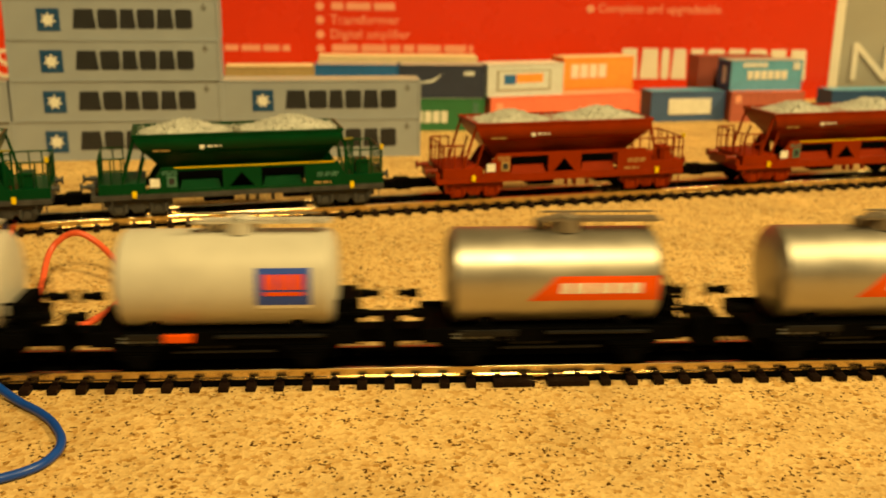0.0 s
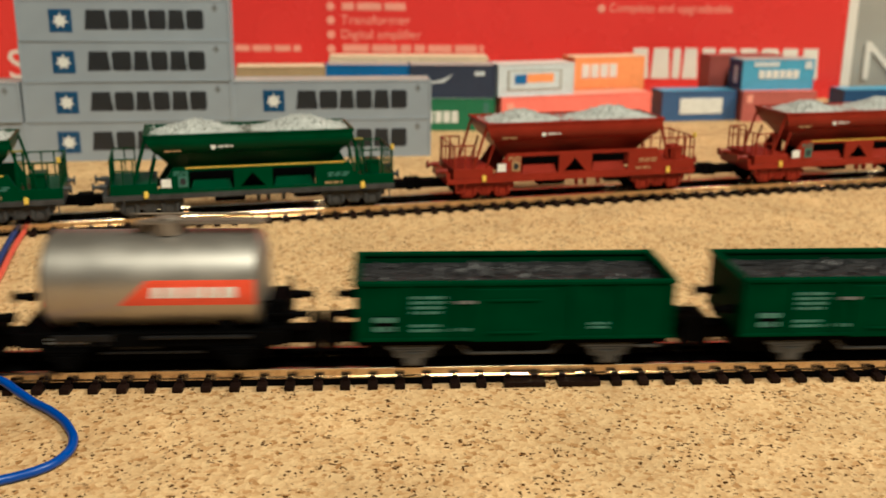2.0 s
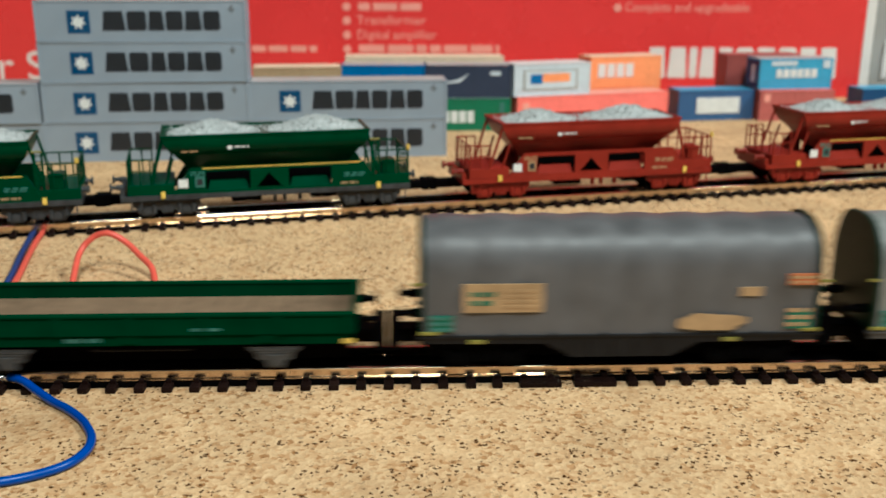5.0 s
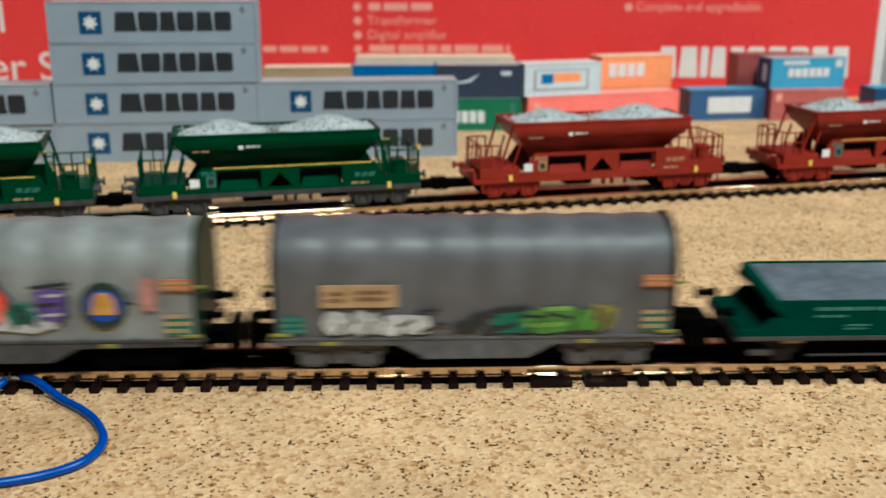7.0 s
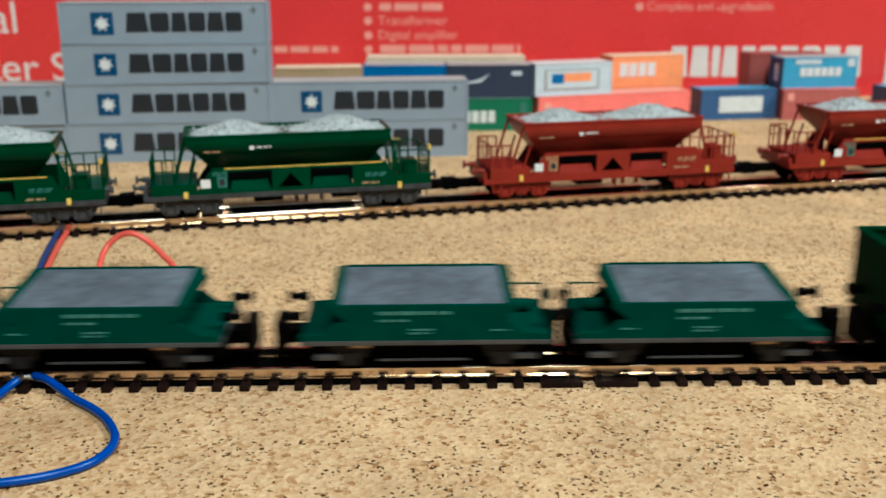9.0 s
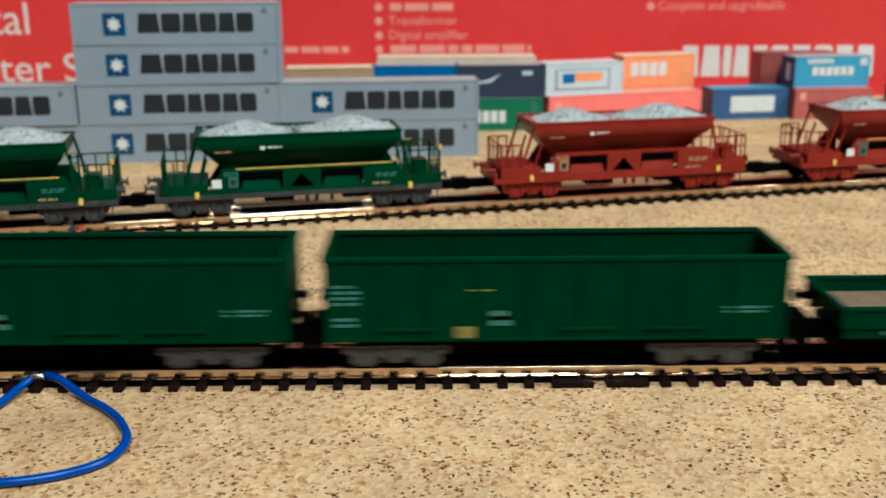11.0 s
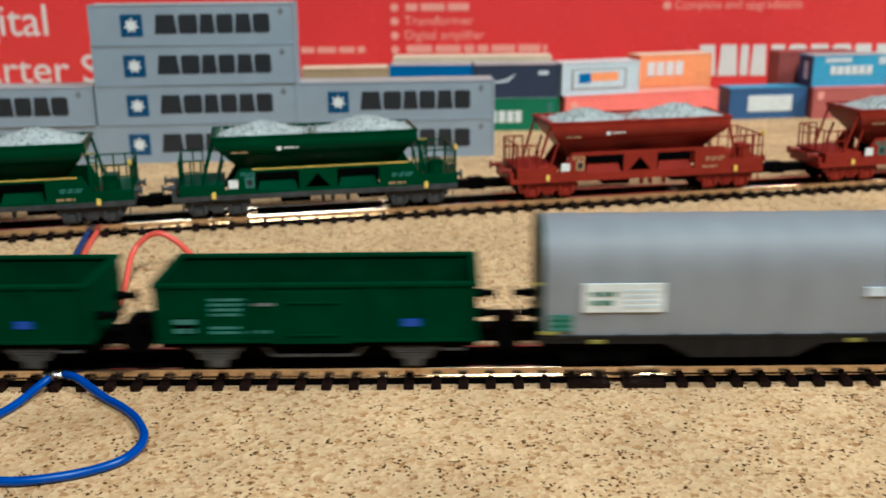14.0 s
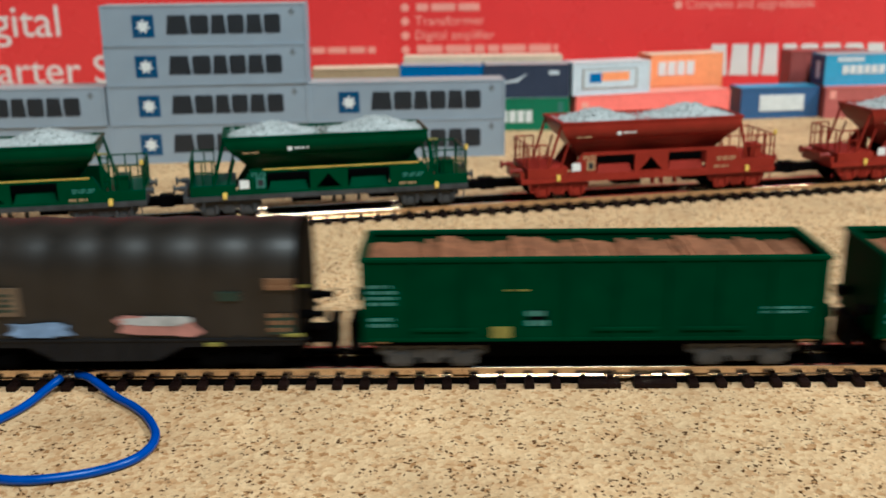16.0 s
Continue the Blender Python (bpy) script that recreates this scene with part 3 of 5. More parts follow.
def stones(bm, grid, n, size, seed):
    """Small broken stones scattered over a heap."""
    rng = random.Random(seed)
    for _ in range(n):
        i, j = rng.randrange(1, len(grid) - 1), rng.randrange(1, len(grid[0]) - 1)
        p = grid[i][j].co + Vector((rng.uniform(-0.5, 0.5), rng.uniform(-0.5, 0.5), rng.uniform(-0.05, 0.25)))
        s = size * rng.uniform(0.6, 1.3)
        vs = [bm.verts.new(p + s * Vector(d) * rng.uniform(0.7, 1.2)) for d in ((1, 0, 0), (-1, 0, 0), (0, 1, 0), (0, -1, 0), (0, 0, 0.8), (0, 0, -0.8))]
        for a, b, c in ((0, 2, 4), (2, 1, 4), (1, 3, 4), (3, 0, 4), (2, 0, 5), (1, 2, 5), (3, 1, 5), (0, 3, 5)):
            bm.faces.new((vs[a], vs[b], vs[c]))


def gondola(name, label, loaded):
    w = thing(name, label, "open wagon", "wagons of the moving train")
    L, z0, z1 = 57.1, 10.0, 20.6
    tub(w, L, z0, z1, GREEN)
    rim_mesh(w, L, z1, GREEN)
    # side posts, door frame and latch bars
    for x in (0.5, 9.2, 17.5, 38.2, 46.8, 55.8):
        for y in (-9.5, 9.15):
            post(w, x, x + 0.8, y, y + 0.35, z0 + 0.3, z1 - 0.78, GREEN)
    door = part("side_door", box(B(), 20.6, 35.0, -9.5, -9.15, z0 - 0.5, 19.2, 0.1), GREEN, w)
    for z in (17.0, 11.0):
        part("latch_bar", box(B(), 23.5, 32.6, -9.75, -9.45, z, z + 0.4, 0.08), GREEN, door)
    part("solebar", box(B(), 0.6, L - 0.6, -8.4, 8.4, 8.5, 9.95, 0.1), BLACK, w)
    part("lower_flange", box(B(), 0.2, L - 0.2, -9.45, 9.45, 9.7, 10.25, 0.08), GREEN, w)
    underfill(w, 2, L - 2)
    if loaded:
        bm = B()
        g = heap(bm, 0.95, L - 0.95, -8.6, 8.6, 18.5, 0.7, 64, 20, 3.0)
        stones(bm, g, 420, 0.5, 8)
        part("coal_load", bm, COAL, w, "black lumpy coal load")
    writing(w, 9.6, 16.2, 14.5, 18.2, 4, MARK_PALE, 3)
    writing(w, 17.9, 22.0, 16.4, 17.4, 1, FAINT, 4, -9.5)
    writing(w, 17.0, 20.4, 11.2, 12.3, 1, MARK_PALE, 6)
    part("load_panel", box(B(), 3.6, 7.4, -9.32, -9.15, 11.4, 14.3), BLACK, w)
    writing(w, 3.6, 7.4, 11.2, 14.6, 2, MARK_PALE, 9, -9.33)
    writing(w, 10, 15.5, 11.2, 13.0, 2, MARK_PALE, 12)
    if loaded:
        writing(w, 41.5, 45.0, 11.5, 13.0, 2, MARK_PALE, 13)
    else:
        plate(w, "blue_panel", 43.6, 47.6, 12.6, 14.0, MARK_BLUE)
    for x in (10.5, 45.4):
        wheelset(w, x)
        spring_unit(w, x, GREY_FRAME, -7.7, 5.0)
    bm = rod(B(), (20.5, -7.6, 6.6), (35, -7.6, 6.6), 0.32, 8)
    for a, b in (((20.5, 6.6), (18.6, 8.6)), ((35, 6.6), (36.9, 8.6))):
        rod(bm, (a[0], -7.6, a[1]), (b[0], -7.6, b[1]), 0.32, 8)
    part("step_bar", bm, GREY_FRAME, w)
    part("end_step", box(B(), 50.5, 54.5, -8.8, -7.4, 7.8, 8.2), GREY_FRAME, w)
    ends(w, 0.4, L - 0.4, 5.9)
    return w


def low_wagon(name, label):
    w = thing(name, label, "low-sided wagon", "wagons of the moving train")
    L, z0, z1 = 77.7, 11.3, 15.2
    tub(w, L, z0, z1, GREEN, wall=0.7, floor_z=11.85, rim=0.6)
    rim_mesh(w, L, z1, GREEN, rim=0.6)
    for k in range(24):
        part("plank", box(B(), 1.2 + k * 3.14, 1.2 + k * 3.14 + 3.02, -8.4, 8.4, 11.9, 12.25, 0.06), PLANK_FLOOR, w)
    for x in (1, 13, 26, 38.4, 51, 64, 76):
        post(w, x - 0.5, x + 0.5, -9.55, -9.15, z0, z1 - 0.62, GREEN)
        post(w, x - 0.5, x + 0.5, 9.15, 9.55, z0, z1 - 0.62, GREEN)
    bm = box(B(), 1.0, L - 1.0, -8.7, -7.7, 9.2, 11.3, 0.12)
    box(bm, 1.0, L - 1.0, 7.7, 8.7, 9.2, 11.3, 0.12)
    for x in (14, 38, 62):
        box(bm, x - 1.5, x + 1.5, -9.0, -8.6, 9.6, 11.2, 0.1)
    part("solebar", bm, GREEN, w)
    part("chassis", box(B(), 3, L - 3, -7.6, 7.6, 8.2, 11.2), BLACK, w)
    underfill(w, 2, L - 2)
    writing(w, 8, 14, 9.6, 11.0, 1, MARK_PALE, 21, -8.72)
    writing(w, 27, 33, 9.6, 11.0, 1, MARK_PALE, 22, -8.72)
    writing(w, 49, 54, 11.8, 12.8, 1, MARK_PALE, 23, -9.22)
    part("corner_mark", box(B(), 75, 77, -8.85, -8.6, 9.3, 10.2), MARK_YELLOW, w)
    for x in (16.5, 63.0):
        wheelset(w, x)
        spring_unit(w, x, GREY_FRAME, -7.7, 4.8)
    bm = rod(B(), (32, -6, 7.4), (48, -6, 7.4), 0.3, 8)
    box(bm, 30, 36, -5, 5, 6.6, 8.3, 0.2)
    part("brake_gear", bm, DARK_FRAME, w)
    ends(w, 0.6, L - 0.6, 5.6, 12.6)
    return w


def high_gondola(name, label, loaded):
    w = thing(name, label, "high-sided wagon", "wagons of the moving train")
    L, z0, z1 = 81.6, 10.0, 25.0
    tub(w, L, z0, z1, GREEN)
    rim_mesh(w, L, z1, GREEN, rim=0.8)
    for k in range(10):
        x = 0.5 + k * 8.87
        for y in (-9.5, 9.15):
            post(w, x, x + 0.75, y, y + 0.35, z0 + 0.3, z1 - 0.82, GREEN)
    part("lower_flange", box(B(), 0.2, L - 0.2, -9.45, 9.45, 9.7, 10.3, 0.08), GREEN, w)
    underfill(w, 2, L - 2)
    for x in (9, 41, 56):
        post(w, x, x + 11, -9.6, -9.2, 11.6, 12.2, GREEN, "flap_hinge")
    part("solebar", box(B(), 1, L - 1, -8.0, 8.0, 8.6, 9.95, 0.1), BLACK, w)
    if loaded:
        load = part("scrap_load", box(B(), 1.1, L - 1.1, -8.6, 8.6, 18.0, 21.5), RUST, w, "rust-brown stacked scrap load")
        rng = random.Random(31)
        x = 1.2
        while x < L - 2.2:
            d = rng.uniform(0.9, 1.7)
            h = 22.8 + rng.uniform(-0.3, 0.3) + (0.7 if 13 < x < 18 or 26 < x < 33 or 57 < x < 61 else 0)
            bm = B()
            prism(bm, [(-8.5, 21.4), (8.5, 21.4), (8.5, h + rng.uniform(-0.2, 0.4)), (3.0, h + rng.uniform(-0.3, 0.4)), (-3.0, h + rng.uniform(-0.4, 0.3)), (-8.5, h + rng.uniform(-0.5, 0.0))], x, x + d * 0.93, "x")
            part("scrap_plate", bm, RUST, load)
            x += d
    writing(w, 1.6, 6.6, 16.2, 20.4, 4, MARK_PALE, 41)
    writing(w, 1.8, 6.0, 12.2, 14.4, 2, MARK_PALE, 42)
    writing(w, 25.5, 29.5, 18.8, 19.4, 1, MARK_OLIVE, 43)
    part("load_panel", box(B(), 29.4, 32.8, -9.34, -9.15, 12.6, 15.4), BLACK, w)
    writing(w, 29.2, 33.0, 12.2, 15.8, 2, MARK_PALE, 44, -9.3)
    part("yellow_panel", box(B(), 23.0, 26.6, -9.36, -9.15, 10.3, 12.4), MARK_OLIVE, w)
    writing(w, 70, 78, 14.4, 16.0, 2, MARK_PALE, 45)
    for x in (12.6, 67.4):
        bogie(w, x, 9.6, GREY_FRAME)
    for x in (2.2, 77.0):
        part("corner_mark", box(B(), x, x + 3.0, -8.3, -7.9, 9.0, 9.7), MARK_TAN, w)
    bm = rod(B(), (26, -6, 7.6), (54, -6, 7.6), 0.3, 8)
    box(bm, 34, 40, -5, 5, 6.8, 8.5, 0.2)
    part("brake_gear", bm, BLACK, w)
    ends(w, 0.4, L - 0.4, 3.3)
    return w


# ---- tarpaulin wagons ----
TARP_L = 70.6


def tarp_outline(puff):
    """Half of the section from the near sill over the roof: (y, z) for the angle steps."""
    pts = [(-9.2 - puff * 0.3, 10.6), (-9.25 - puff * 0.6, 14.0), (-9.25 - puff, 18.0), (-9.1 - puff, 21.0)]
    for k in range(1, 9):
        a = math.pi - k * (math.pi / 2) / 8
        pts.append(((9.1 + puff) * math.copysign(abs(math.cos(a)) ** 0.75, math.cos(a)), 21.0 + (9.0 + puff) * math.sin(a) ** 0.9))
    return pts + [(-y, z) for y, z in pts[-2::-1]]


def tarp_wagon(name, label, cloth, end_paint, frame_paint, decorate, bogie_paint=BLACK, length=TARP_L):
    w = thing(name, label, "tarpaulin wagon", "wagons of the moving train")
    L, bays = length, 8
    slack = 0.14 if cloth is TARP_LIGHT else 0.30
    bm, rings = B(), []
    n = bays * 8
    for i in range(n + 1):
        x = 0.6 + (L - 1.2) * i / n
        puff = -slack * abs(math.cos(math.pi * i / 8)) ** 3
        rings.append([bm.verts.new((x, y, z)) for y, z in tarp_outline(puff)])
    for a, b in zip(rings, rings[1:]):
        for k in range(len(a) - 1):
            bm.faces.new((a[k], a[k + 1], b[k + 1], b[k]))
    bm.faces.new(rings[0]), bm.faces.new(rings[-1][::-1])
    bmesh.ops.recalc_face_normals(bm, faces=bm.faces[:])
    part("tarpaulin", bm, cloth, w, smooth=True)
    for x in (0.0, L - 0.7):
        prof = [(y * 1.02, 10.2 if z < 10.7 else z + 0.25) for y, z in tarp_outline(0.1)]
        part("end_wall", prism(B(), prof, x, x + 0.7, "x"), end_paint, w)
    # frame with the sagging middle girder
    bm = B()
    for s in (-1, 1):
        y0, y1 = s * 8.9 - 0.5, s * 8.9 + 0.5
        prism(bm, [(0, 10.5), (L, 10.5), (L, 9.2), (49.5, 9.0), (44.5, 6.4), (27.0, 6.4), (22.0, 9.0), (0, 9.2)], y0, y1)
        box(bm, -0.6, L + 0.6, s * 9.0 - 0.6, s * 9.0 + 0.6, 10.1, 10.6, 0.1)
    part("underframe", bm, frame_paint, w)
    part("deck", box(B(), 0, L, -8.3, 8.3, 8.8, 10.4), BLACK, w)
    underfill(w, 1, L - 1)
    for x in (26, 30, 34, 38, 42):
        part("girder_rib", box(B(), x, x + 0.5, -9.6, -9.35, 6.6, 9.8), frame_paint, w)
    for x in (11.5, 59.0):
        bogie(w, x, 8.0, bogie_paint)
    for x in (-0.2, L - 3.2):
        part("corner_handle", box(B(), x, x + 3.4, -9.75, -9.3, 10.9, 11.5, 0.1), MARK_OLIVE, w)
    # yellow latch bars that stand out beside the end walls
    for x in (-1.6, L - 0.4):
        part("latch_bar", box(B(), x, x + 2.0, -9.75, -9.35, 20.0, 20.5, 0.08), MARK_OLIVE, w)
    for x in (8.5, 53.5):
        part("brake_handle", box(B(), x, x + 2.8, -9.8, -9.45, 9.2, 9.9, 0.1), MARK_OLIVE, w)
    for x in (5, 14, 23, 32, 41, 50, 59):
        part("lashing_hook", box(B(), x, x + 0.8, -9.75, -9.4, 10.5, 11.0, 0.08), frame_paint, w)
    sooty = cloth is TARP_DARK
    note, panel = (SOOT_NOTE, SOOT_PANEL) if sooty else (MARK_TAN, MARK_GREEN)
    part("label_panel", box(B(), L - 6.0, L - 1.0, -9.75, -9.2, 19.6, 21.6), SOOT_NOTE if sooty else MARK_ORANGE, w)
    writing(w, L - 5.8, L - 1.2, 19.7, 21.5, 2, note, 51, -9.76)
    part("corner_panel", box(B(), 1.6, 5.6, -9.6, -9.0, 11.4, 14.4), panel, w)
    writing(w, 1.6, 5.6, 11.4, 14.6, 3, MARK_PALE, 52, -9.62)
    part("corner_panel", box(B(), L - 5.8, L - 1.4, -9.6, -9.0, 11.4, 14.8), panel, w)
    writing(w, L - 5.8, L - 1.4, 11.6, 15.6, 3, note, 53, -9.62)
    decorate(w)
    ends(w, 0.0, L, 5.9)
    return w


def plain_plate(material, print_material):
    def run(w):
        board = part("sign_plate", box(B(), 7.4, 21.4, -9.6, -9.2, 15.0, 20.2), material, w)
        writing(board, 8.6, 13.0, 16.0, 19.2, 2, MARK_GREEN, 61, -9.62)
        writing(board, 14.5, 20.6, 15.6, 19.4, 4, print_material, 62, -9.62)
        part("stencil", box(B(), 56.2, 60.0, -9.6, -9.2, 17.6, 19.2), print_material, w)
    return run


def graffiti_dark(w):
    plain_plate(SOOT_PLATE, SOOT_PANEL)(w)
    blotch(w, "graffiti", 18.6, 30.4, 10.9, 14.0, GRAF_BLUE, 3, -9.62)
    blotch(w, "graffiti", 37.4, 53.6, 10.9, 15.2, GRAF_PINK, 4, -9.62)
    blotch(w, "graffiti", 39.2, 51.8, 13.0, 14.9, DULL_WHITE, 5, -9.7)


def strokes(w, lines, width, material, y=-9.66):
    """Sprayed strokes: each line runs between two (x, z) points, as a slanting bar with uneven ends."""
    for n, (x0, z0, x1, z1) in enumerate(lines):
        d = Vector((x1 - x0, z1 - z0)).normalized() * (width / 2)
        side = Vector((-d.y, d.x))
        a, b = Vector((x0, z0)) - d, Vector((x1, z1)) + d
        part("graffiti", prism(B(), [tuple(a - side), tuple(b - side * 0.7), tuple(b + side * 1.2 + d * 0.5), tuple(a + side - d * 0.4)], y - 0.05 - 0.004 * n, y + 0.05), material, w)


def graffiti_grey(w):
    part("sign_plate", box(B(), 8.6, 21.8, -9.6, -9.2, 16.2, 20.2), MARK_TAN, w)
    writing(w, 9.4, 12.8, 16.9, 19.4, 2, SOOT_NOTE, 64, -9.62)
    writing(w, 14.6, 20.6, 17.2, 19.6, 2, SOOT_NOTE, 65, -9.62)
    # a tight row of jagged white sprayed patches with dark slashes between them
    for k, (a, b) in enumerate(((8.8, 12.0), (11.4, 14.4), (13.8, 17.0), (16.4, 19.4), (19.0, 23.2), (22.6, 27.8))):
        blotch(w, "graffiti", a, b, 10.9, 16.0 - 0.15 * k, DULL_WHITE, 70 + k, -9.62 - 0.01 * k, 8)
    strokes(w, [(11.2, 11.2, 12.6, 13.0), (13.4, 15.6, 14.4, 13.6), (16.2, 11.2, 17.2, 13.4), (18.6, 15.4, 19.4, 14.0), (22.4, 12.8, 24.2, 13.6), (25.6, 15.4, 28.8, 15.6), (26.0, 11.6, 27.6, 12.4), (28.6, 13.0, 30.2, 13.0)], 0.6, MARK_BLACK, -9.78)
    blotch(w, "graffiti", 38.0, 51.0, 11.0, 15.4, MARK_GREEN, 6, -9.62)
    strokes(w, [(35.0, 14.2, 40.0, 15.4), (40.0, 15.4, 44.0, 15.6), (33.0, 13.0, 37.0, 13.6), (37.4, 11.6, 42.0, 12.6)], 1.0, MARK_BLACK, -9.66)
    blotch(w, "graffiti", 42.4, 57.4, 11.0, 16.2, GRAF_GREEN, 7, -9.7)
    strokes(w, [(43.6, 14.4, 47.4, 14.2), (48.4, 14.8, 52.0, 14.0), (52.4, 11.4, 53.6, 15.4), (45.0, 11.6, 46.0, 13.2)], 0.55, MARK_BLACK, -9.80)
    strokes(w, [(44.6, 12.6, 51.0, 12.8), (47.6, 15.6, 51.6, 15.7)], 0.8, GRAF_LIME, -9.80)
    blotch(w, "graffiti", 55.2, 60.4, 11.2, 16.8, MARK_OLIVE, 8, -9.62)
    strokes(w, [(55.6, 11.6, 57.0, 15.4), (57.8, 12.0, 58.8, 14.6)], 0.7, MARK_BLACK, -9.7)
    blotch(w, "graffiti", 31.0, 37.0, 11.6, 13.4, MARK_BLACK, 9, -9.62)


def graffiti_white(w):
    plain_plate(DULL_WHITE, FAINT)(w)
    blotch(w, "graffiti", 12.0, 18.0, 14.6, 16.0, MARK_BLACK, 10, -9.7)
    blotch(w, "graffiti", 25.0, 32.0, 12.4, 23.2, DULL_WHITE, 11, -9.6)
    blotch(w, "graffiti", 28.0, 49.6, 12.0, 17.4, DULL_WHITE, 21, -9.6)
    blotch(w, "graffiti", 26.2, 31.2, 16.2, 22.0, GRAF_PINK, 14, -9.66)
    strokes(w, [(26.4, 21.6, 28.4, 15.2), (28.6, 15.0, 30.2, 21.2)], 1.4, MARK_RED, -9.70)
    blotch(w, "graffiti", 28.6, 37.4, 13.4, 16.6, MARK_RED, 12, -9.74)
    blotch(w, "graffiti", 31.6, 38.6, 14.6, 20.8, MARK_RED, 13, -9.78)
    strokes(w, [(31.6, 20.6, 36.8, 21.2), (36.8, 21.0, 38.8, 18.4), (30.4, 18.8, 33.2, 17.4), (33.0, 14.2, 36.0, 14.0)], 0.7, MARK_BLACK, -9.86)
    blotch(w, "graffiti", 37.8, 43.0, 13.4, 17.8, MARK_GREEN, 15, -9.7)
    strokes(w, [(38.6, 17.8, 42.6, 13.6), (39.4, 13.4, 41.0, 16.4)], 0.7, MARK_BLACK, -9.82)
    blotch(w, "graffiti", 42.4, 49.0, 14.0, 20.6, GRAF_PURPLE, 16, -9.74)
    strokes(w, [(42.8, 20.4, 48.8, 21.0), (43.6, 17.2, 46.8, 17.4), (47.6, 14.4, 48.8, 18.6)], 0.7, MARK_BLACK, -9.84)
    strokes(w, [(44.4, 15.4, 47.0, 15.5), (45.0, 18.9, 47.4, 19.0)], 0.55, DULL_WHITE, -9.84)
    part("emblem", rod(B(), (54.6, -9.2, 17.0), (54.6, -9.72, 17.0), 4.1, 28), SOOT_PANEL, w, "round dark green emblem")
    part("emblem_core", rod(B(), (54.6, -9.2, 17.0), (54.6, -9.8, 17.0), 2.9, 24), MARK_BLUE, w)
    part("emblem_figure", prism(B(), [(52.4, 15.4), (56.8, 15.4), (56.4, 18.2), (55.4, 19.4), (53.8, 19.4), (52.8, 18.2)], -9.88, -9.7), GRAF_OCHRE, w)
    blotch(w, "graffiti", 60.6, 64.0, 16.0, 22.4, GRAF_PINK, 18, -9.62)
    blotch(w, "graffiti", 17.6, 21.4, 11.4, 13.8, MARK_TAN, 20, -9.6)


def graffiti_none(w):
    plain_plate(MARK_TAN, MARK_TAN)(w)
    blotch(w, "graffiti", 44.0, 58.0, 11.0, 14.4, MARK_TAN, 19, -9.62)


# ---- small two-axle hopper wagons ----
def small_hopper(name, label, flip):
    w = thing(name, label, "hopper wagon", "wagons of the moving train")
    L = 45.0

    def X(x):
        return L - x if flip else x

    def poly(pts):
        return [(X(x), z) for x, z in pts]
    # side plates: full height over the bin, cut back under its overhanging ends, low along the end decks
    side = [(0.3, 9.8), (0.3, 10.9), (4.0, 11.1), (6.4, 13.2), (8.6, 13.3), (5.6, 15.6), (5.6, 16.4), (38.4, 16.4), (38.4, 15.6), (35.4, 13.3), (37.4, 13.2), (39.6, 11.1), (44.7, 10.9), (44.7, 9.8)]
    for a, b in ((-9.2, -8.6), (8.6, 9.2)):
        part("side_wall", prism(B(), poly(side), a, b), TEAL, w)
    part("deck", box(B(), 0.6, L - 0.6, -8.6, 8.6, 9.9, 10.9), TEAL, w)
    part("bin", prism(B(), poly([(11.0, 10.9), (5.7, 15.7), (38.3, 15.7), (33.0, 10.9)]), -8.6, 8.6), TEAL, w)
    # raised rim behind and at the ends of the load
    part("hopper_rim", prism(B(), poly([(5.7, 15.7), (7.4, 18.2), (36.6, 18.2), (38.3, 15.7)]), 8.6, 9.1), TEAL, w)
    for x0, x1 in ((36.4, 38.2), (5.8, 7.6)):
        bm = B()
        a, b = sorted((X(x0), X(x1)))
        vs = [bm.verts.new(p) for p in ((a, -8.6, 15.7), (b, -8.6, 15.7), (b, 8.6, 15.7), (a, 8.6, 15.7), (a, -8.6, 16.6), (b, -8.6, 16.6), (b, 8.6, 18.1), (a, 8.6, 18.1))]
        for q in ((0, 1, 2, 3), (4, 5, 6, 7), (0, 1, 5, 4), (1, 2, 6, 5), (2, 3, 7, 6), (3, 0, 4, 7)):
            bm.faces.new([vs[n] for n in q])
        bmesh.ops.recalc_face_normals(bm, faces=bm.faces[:])
        part("end_rim", bm, TEAL, w)
    bm = B()
    x0, x1 = sorted((X(7.5), X(36.5)))
    heap(bm, x0, x1, -8.7, 8.6, 0.0, 0.25, 40, 24, 7.0 if flip else 2.0)
    for v in bm.verts:
        v.co.z += 16.45 + 1.4 * (v.co.y + 8.7) / 17.3
    part("gravel_load", bm, SLATE, w, "flat blue-grey gravel load")
    # brackets under the bin ends, brake cylinder on the long deck
    for x, d in ((7.6, 2.6), (36.4, -2.6)):
        for y in (-5.0, 5.0):
            part("bracket", prism(B(), [(X(x), 10.9), (X(x + d), 14.8), (X(x + d * 1.5), 14.8), (X(x + d * 0.6), 10.9)], y - 0.4, y + 0.4), TEAL, w)
    part("brake_cylinder", rod(B(), (X(38.0), 2.5, 12.2), (X(42.0), 2.5, 12.2), 1.2, 14), TEAL, w)
    part("sill", box(B(), 0.2, L - 0.2, -9.35, 9.35, 9.0, 9.85, 0.1), GREY_FRAME, w)
    part("chassis", box(B(), 2, L - 2, -7.2, 7.2, 7.6, 9.0), BLACK, w)
    underfill(w, 1, L - 1)
    a, b = sorted((X(14), X(27)))
    writing(w, a, b, 14.4, 15.6, 1, MARK_PALE, 81)
    writing(w, a, a + 6, 13.2, 14.0, 1, MARK_PALE, 82)
    a, b = sorted((X(19.5), X(24)))
    writing(w, a, b, 10.9, 12.2, 2, MARK_PALE, 83)
    a, b = sorted((X(34), X(37)))
